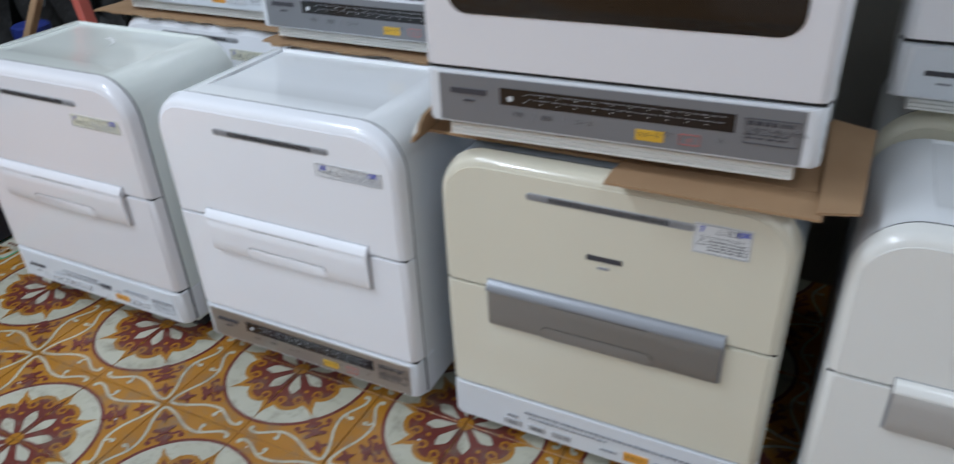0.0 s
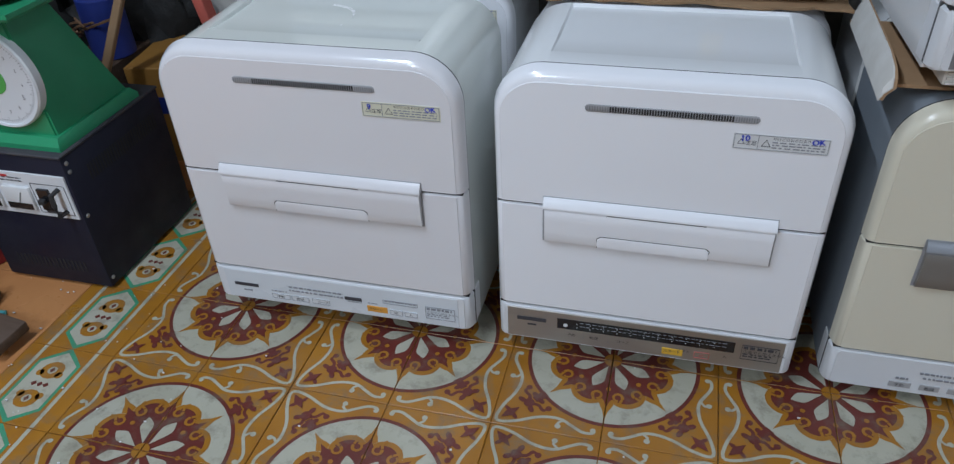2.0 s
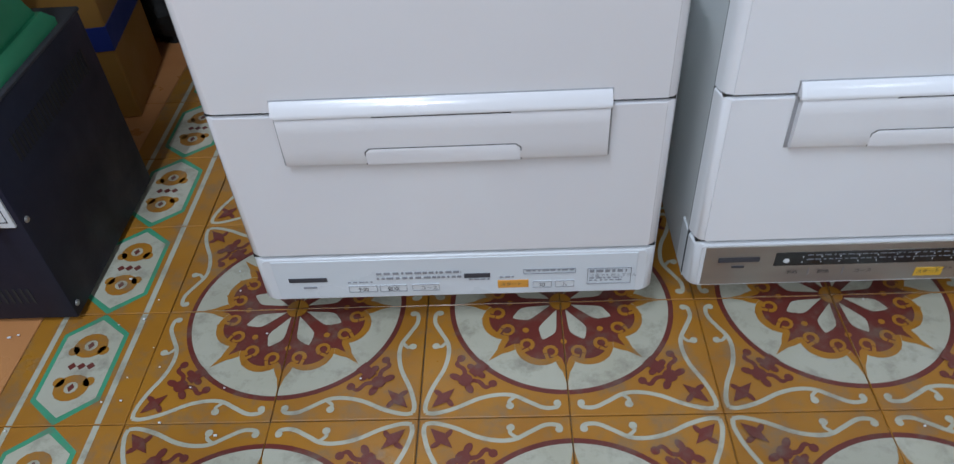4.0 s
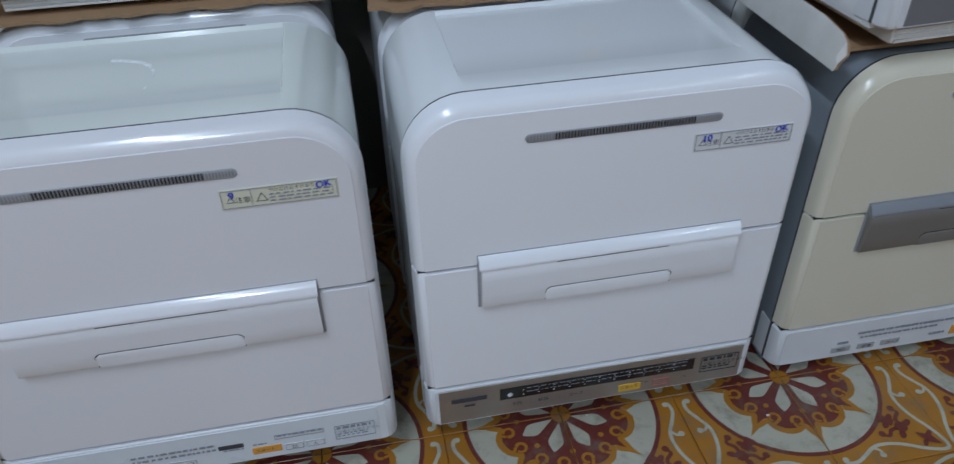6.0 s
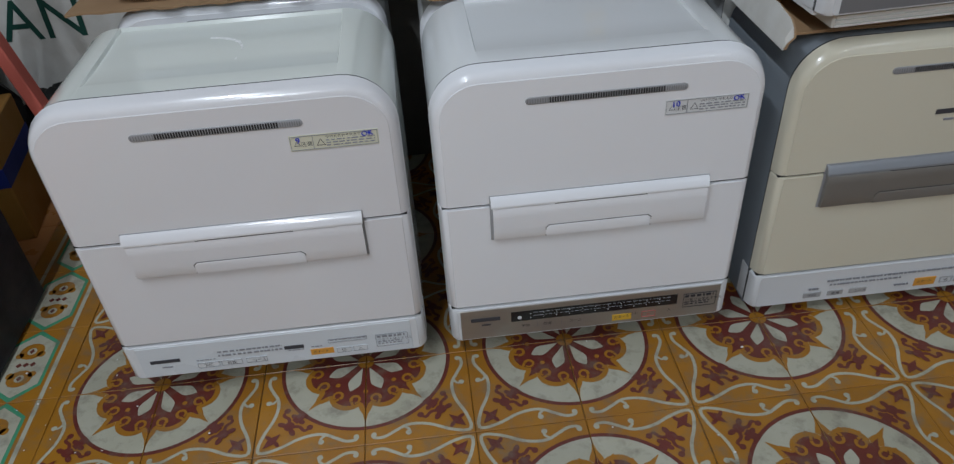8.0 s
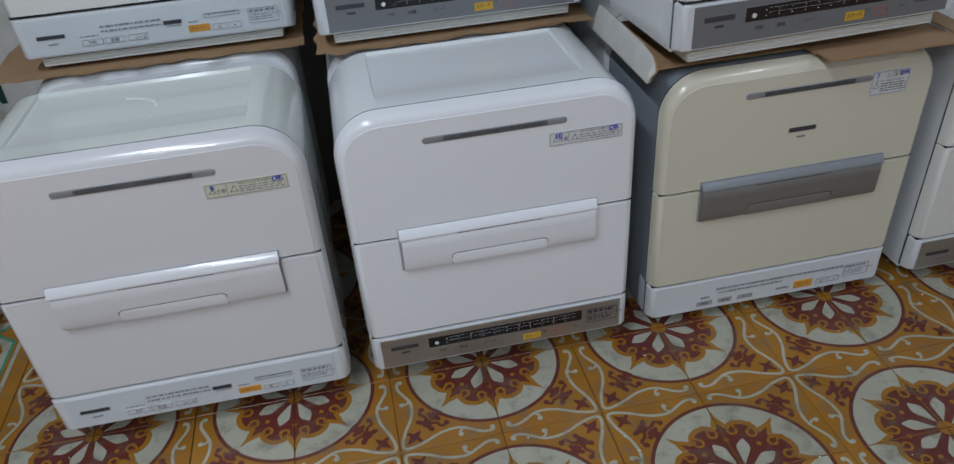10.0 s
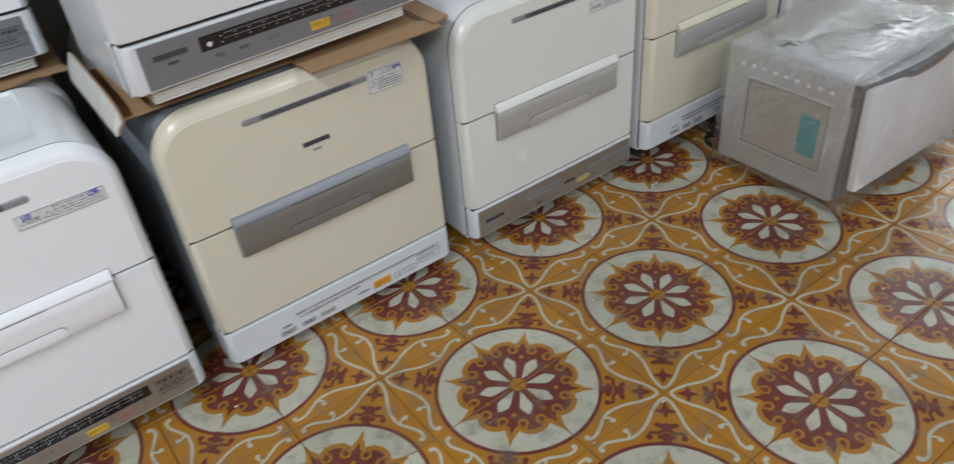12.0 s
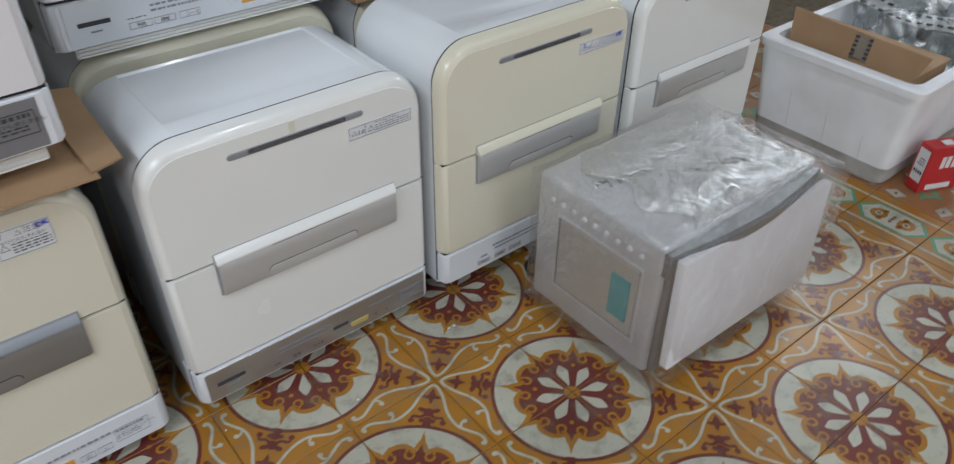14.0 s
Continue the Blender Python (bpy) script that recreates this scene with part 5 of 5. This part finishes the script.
# ---- the tiled floor, piece by piece ----
class Motif:
    """Flat polygons in thin layers on a square tile, with its own clipping to the tile's edge."""

    def __init__(self, half):
        self.half, self.verts, self.faces, self.slots = half, [], [], []

    def add(self, poly, layer, slot):
        h = self.half - 0.0012
        for axis, sign in ((0, 1), (0, -1), (1, 1), (1, -1)):
            out = []
            for a, b in zip(poly, poly[1:] + poly[:1]):
                ia, ib = sign * a[axis] <= h, sign * b[axis] <= h
                if ia:
                    out.append(a)
                if ia != ib:
                    s = (sign * h - a[axis]) / (b[axis] - a[axis])
                    out.append((a[0] + s * (b[0] - a[0]), a[1] + s * (b[1] - a[1])))
            poly = out
            if len(poly) < 3:
                return
        n = len(self.verts)
        self.verts += [(x, y, 0.0002 * layer) for x, y in poly]
        self.faces.append(tuple(range(n, n + len(poly))))
        self.slots.append(slot)

    def strip(self, pts, widths, layer, slot):
        pts = [Vector(p) for p in pts]
        for i in range(len(pts) - 1):
            sides = []
            for j in (i, i + 1):
                d = (pts[min(j + 1, len(pts) - 1)] - pts[max(j - 1, 0)]).normalized()
                w = widths[j] if isinstance(widths, list) else widths
                sides.append((pts[j] + w / 2 * Vector((-d.y, d.x)), pts[j] - w / 2 * Vector((-d.y, d.x))))
            (a, b), (c, e) = sides
            self.add([tuple(a), tuple(b), tuple(e), tuple(c)], layer, slot)

    def disc(self, c, r, layer, slot, n=12, sx=1.0, turn=0.0):
        self.add([(c[0] + r * (sx * math.cos(a) * math.cos(turn) - math.sin(a) * math.sin(turn)), c[1] + r * (sx * math.cos(a) * math.sin(turn) + math.sin(a) * math.cos(turn))) for a in (k * 2 * math.pi / n for k in range(n))], layer, slot)

    def mesh(self, name, base, mats):
        h, c = self.half - 0.0006, 0.0012
        top = [(-h + c, -h + c), (h - c, -h + c), (h - c, h - c), (-h + c, h - c)]
        low = [(-h, -h), (h, -h), (h, h), (-h, h)]
        n = len(self.verts)
        verts = self.verts + [(x, y, 0) for x, y in top] + [(x, y, -0.0012) for x, y in low] + [(x, y, -0.012) for x, y in low]
        faces = self.faces + [(n, n + 1, n + 2, n + 3)]
        for k in range(4):
            j = (k + 1) % 4
            faces += [(n + 4 + k, n + 4 + j, n + j, n + k), (n + 8 + k, n + 8 + j, n + 4 + j, n + 4 + k)]
        me = bpy.data.meshes.new(name)
        me.from_pydata(verts, [], faces)
        for m in mats:
            me.materials.append(m)
        me.polygons.foreach_set("material_index", self.slots + [base] * 9)
        me.update()
        return me


def bezier(points, n=6):
    """A smooth run through points (Catmull-Rom)."""
    p = [Vector(q) for q in points]
    p = [2 * p[0] - p[1]] + p + [2 * p[-1] - p[-2]]
    out = []
    for i in range(1, len(p) - 2):
        for k in range(n):
            t = k / n
            a, b, c, d = p[i - 1], p[i], p[i + 1], p[i + 2]
            out.append(0.5 * (2 * b + (c - a) * t + (2 * a - 5 * b + 4 * c - d) * t * t + (3 * b - a - 3 * c + d) * t ** 3))
    return out + [p[-2]]


def rose_quarter():
    """A quarter of a rosette, its centre in the lower left corner, and a quarter of the scrolls at the upper right."""
    o, ma, pa = 0, 1, 2
    t = Motif(0.1)
    at = lambda r, a: (-0.1 + r * math.cos(a), -0.1 + r * math.sin(a))
    n = 28
    arc = [math.pi / 2 * k / n for k in range(n + 1)]
    sector = lambda f: [(-0.1, -0.1)] + [at(f(a), a) for a in arc]
    t.add(sector(lambda a: 0.1665), 1, ma)
    t.add(sector(lambda a: 0.1590), 2, pa)
    lobe = lambda a: abs(math.sin(4 * a)) ** 0.55
    t.add(sector(lambda a: 0.090 + 0.034 * lobe(a)), 3, o)
    t.add(sector(lambda a: 0.083 + 0.030 * lobe(a)), 4, ma)
    for k in range(3):
        a = k * math.pi / 4
        d, s = Vector((math.cos(a), math.sin(a))), Vector((-math.sin(a), math.cos(a)))
        c = Vector((-0.1, -0.1))
        spike = [(0.100, 0.0), (0.112, 0.0135), (0.122, 0.0095), (0.130, 0.005), (0.152, 0.0), (0.130, -0.005), (0.122, -0.0095), (0.112, -0.0135)]
        t.add([tuple(c + d * r + s * w) for r, w in spike], 5, o)
        heart = [(0.066, 0.0), (0.088, 0.0100), (0.100, 0.0105), (0.106, 0.005), (0.122, 0.0), (0.106, -0.005), (0.100, -0.0105), (0.088, -0.0100)]
        t.add([tuple(c + d * r + s * w) for r, w in heart], 6, ma)
        t.disc(c + d * 0.076, 0.0048, 7, o, 10)
        for sgn in (1, -1):
            run = [c + d * (0.094 + 0.0085 * math.cos(q)) + s * sgn * (0.0195 + 0.0085 * math.sin(q)) for q in (1.2 + 0.52 * j for j in range(11))]
            t.strip(run, [0.0062 - 0.00022 * j for j in range(11)], 8 if sgn > 0 else 9, o)
            tail = [c + d * 0.0985 + s * sgn * 0.027, c + d * 0.110 + s * sgn * 0.0245, c + d * 0.1165 + s * sgn * 0.032]
            t.strip(bezier(tail, 4), 0.0052, 10 if sgn > 0 else 11, o)
    for k in range(2):
        a = math.radians(22.5 + 45 * k)
        d, s = Vector((math.cos(a), math.sin(a))), Vector((-math.sin(a), math.cos(a)))
        c = Vector((-0.1, -0.1))
        kite = [(0.017, 0.0), (0.030, 0.0045), (0.050, 0.0112), (0.058, 0.0125), (0.064, 0.0105), (0.074, 0.004), (0.078, 0.0), (0.074, -0.004), (0.064, -0.0105), (0.058, -0.0125), (0.050, -0.0112), (0.030, -0.0045)]
        t.add([tuple(c + d * r + s * w) for r, w in kite], 7, pa)
    t.add(sector(lambda a: 0.0165), 10, o)
    # scrolls and leaves round the far corner
    for flip in (False, True):
        q = (lambda u, v: (v, u)) if flip else (lambda u, v: (u, v))
        g = lambda along, off: q(0.1 - off, 0.1 - along)
        run = bezier([g(0.0085, 0.0085), g(0.022, 0.0075), g(0.048, 0.0150), g(0.078, 0.0290), g(0.104, 0.0350), g(0.126, 0.0335), g(0.146, 0.0230), g(0.166, 0.0130), g(0.182, 0.0135), g(0.187, 0.0195)], 5)
        t.strip(run, 0.0062, 1 + flip, pa)
        t.disc(g(0.184, 0.0200), 0.0052, 3 + flip, pa, 10)
        t.strip(bezier([g(0.129, 0.0320), g(0.120, 0.0240), g(0.122, 0.0180)], 4), [0.005] * 9, 3 + flip, pa)
        t.disc(g(0.121, 0.0165), 0.0056, 5 + flip, pa, 10)
        t.strip(bezier([g(0.060, 0.060), g(0.078, 0.058), g(0.088, 0.048), g(0.098, 0.052)], 5), [0.0065] * 12 + [0.005] * 4, 1 + flip, ma)
        t.disc(g(0.098, 0.0535), 0.0062, 3 + flip, ma, 10)
        t.disc(g(0.066, 0.046), 0.0088, 5 + flip, ma, 10, 0.62, 0.5 if flip else 1.1)
        t.disc(g(0.082, 0.068), 0.0072, 7 + flip, ma, 10, 0.7, 0.8)
        t.disc(g(0.040, 0.024), 0.0080, 3 + flip, ma, 8, 0.5, 0.6 if flip else 0.95)
    t.disc((0.1 - 0.060, 0.1 - 0.060), 0.0105, 9, ma, 10)
    t.add([(0.1 - a, 0.1 - b) for a, b in ((0.064, 0.074), (0.082, 0.094), (0.094, 0.082), (0.074, 0.064))], 10, ma)
    t.add([(0.1 - a, 0.1 - b) for a, b in ((0.016, 0.016), (0.024, 0.036), (0.046, 0.046), (0.036, 0.024))], 9, ma)
    return t.mesh("rosette_tile", o, [OCHRE, TERRA, PALE])


def border_tile():
    """Two pale lines and a green-edged long hexagon with small ornaments."""
    o, ma, pa, gr = 0, 1, 2, 3
    t = Motif(0.1)
    for s in (-1, 1):
        t.add([(s * 0.0665, -0.1), (s * 0.0575, -0.1), (s * 0.0575, 0.1), (s * 0.0665, 0.1)], 1, pa)
    hexa = lambda w, e, k: [(0, -0.1 + e), (w, -k), (w, k), (0, 0.1 - e), (-w, k), (-w, -k)]
    t.add(hexa(0.050, 0.0, 0.060), 1, gr)
    t.add(hexa(0.043, 0.012, 0.056), 2, pa)
    for k in (-1, 0, 1):
        t.disc((0.014 * k, 0.0), 0.0068, 3, ma, 4)
    for s in (-1, 1):
        t.disc((0, s * 0.038), 0.023, 3, o, 14, 1.1)
        t.disc((-0.022, s * 0.028), 0.0085, 3, o, 10)
        t.disc((0.022, s * 0.028), 0.0085, 3, o, 10)
        t.disc((0, s * 0.038), 0.010, 4, pa, 10)
        t.disc((0, s * 0.038), 0.0075, 5, ma, 4, 0.7)
    return t.mesh("border_tile", o, [OCHRE, TERRA, PALE, TGREEN])


def corner_tile():
    """Brown with pale lozenges about a green star."""
    br, ma, pa, gr = 0, 1, 2, 3
    t = Motif(0.1)
    for k in range(4):
        c, s = math.cos(k * math.pi / 2), math.sin(k * math.pi / 2)
        turn = lambda pts: [(x * c - y * s, x * s + y * c) for x, y in pts]
        t.add(turn([(0.030, 0.062), (0.068, 0.050), (0.086, 0.078), (0.048, 0.092)]), 1, pa)
        t.disc(turn([(0.058, 0.070)])[0], 0.007, 2, ma, 6, 0.6)
        t.add(turn([(0.012, 0.012), (0.048, 0.0), (0.012, -0.012)]), 1, gr)
    t.disc((0, 0), 0.026, 2, gr, 8)
    t.disc((0, 0), 0.015, 3, br, 8)
    return t.mesh("corner_tile", br, [TBROWN, TERRA, PALE, TGREEN])


def lay(name, me, x, y, turn=0):
    ob = new(name, me)
    ob.parent = floor
    ob.matrix_world = pose(x, y, 0, 0, 0, turn)
    return ob


rng = random.Random(77)
ROSE, BORDER, CORNER = rose_quarter(), border_tile(), corner_tile()
plain = Motif(0.15).mesh("orange_tile", 0, [PLAINTILE])
for j in range(-5, 7):
    for i in range(-11, 7):
        x, y = 0.2 * i + 0.1, 0.2 * j + 0.1
        east, north = i % 2 == 0, j % 2 == 0
        turn = {(True, True): 0, (False, True): 90, (False, False): 180, (True, False): 270}[(east, north)]
        ob = lay("tile", ROSE, x + rng.uniform(-0.0004, 0.0004), y + rng.uniform(-0.0004, 0.0004), turn + rng.uniform(-0.12, 0.12))
        ob.location.z = rng.uniform(-0.0005, 0.0002)
    lay("border_tile", BORDER, -2.3, 0.2 * j + 0.1)
    lay("border_tile", BORDER, 1.5, 0.2 * j + 0.1)
    for i in range(4):
        lay("corner_tile", CORNER, 1.7 + 0.2 * i, 0.2 * j + 0.1, 90 * ((i + j) % 4))
for i in range(3):
    for j in range(-3, 5):
        lay("orange_tile", plain, -2.55 - 0.3 * i, -0.05 + 0.3 * j)
tagged(part("loose_floor", box(-3.39, 3.29, -3.39, -1.005, -0.012, -0.001), OCHRE), "ochre cement tiles towards the shop front", "floor", kind="structure")

# crumbs and dust on the floor
crumbs = bmesh.new()
for k in range(170):
    near = rng.random()
    x = rng.uniform(-2.9, -2.0) if near < 0.55 else rng.uniform(-2.2, 1.4)
    y = rng.uniform(-0.2, 0.5) if near < 0.55 else rng.uniform(-0.8, 0.4)
    s = rng.uniform(0.0012, 0.0035)
    box(x, x + s * rng.uniform(1, 2), y, y + s, 0.0025, 0.0025 + s * 0.7, bm=crumbs)
tagged(part("floor_crumbs", crumbs, STICKERWHITE), "white crumbs of plaster scattered on the tiles", "crumbs", kind="stuff")
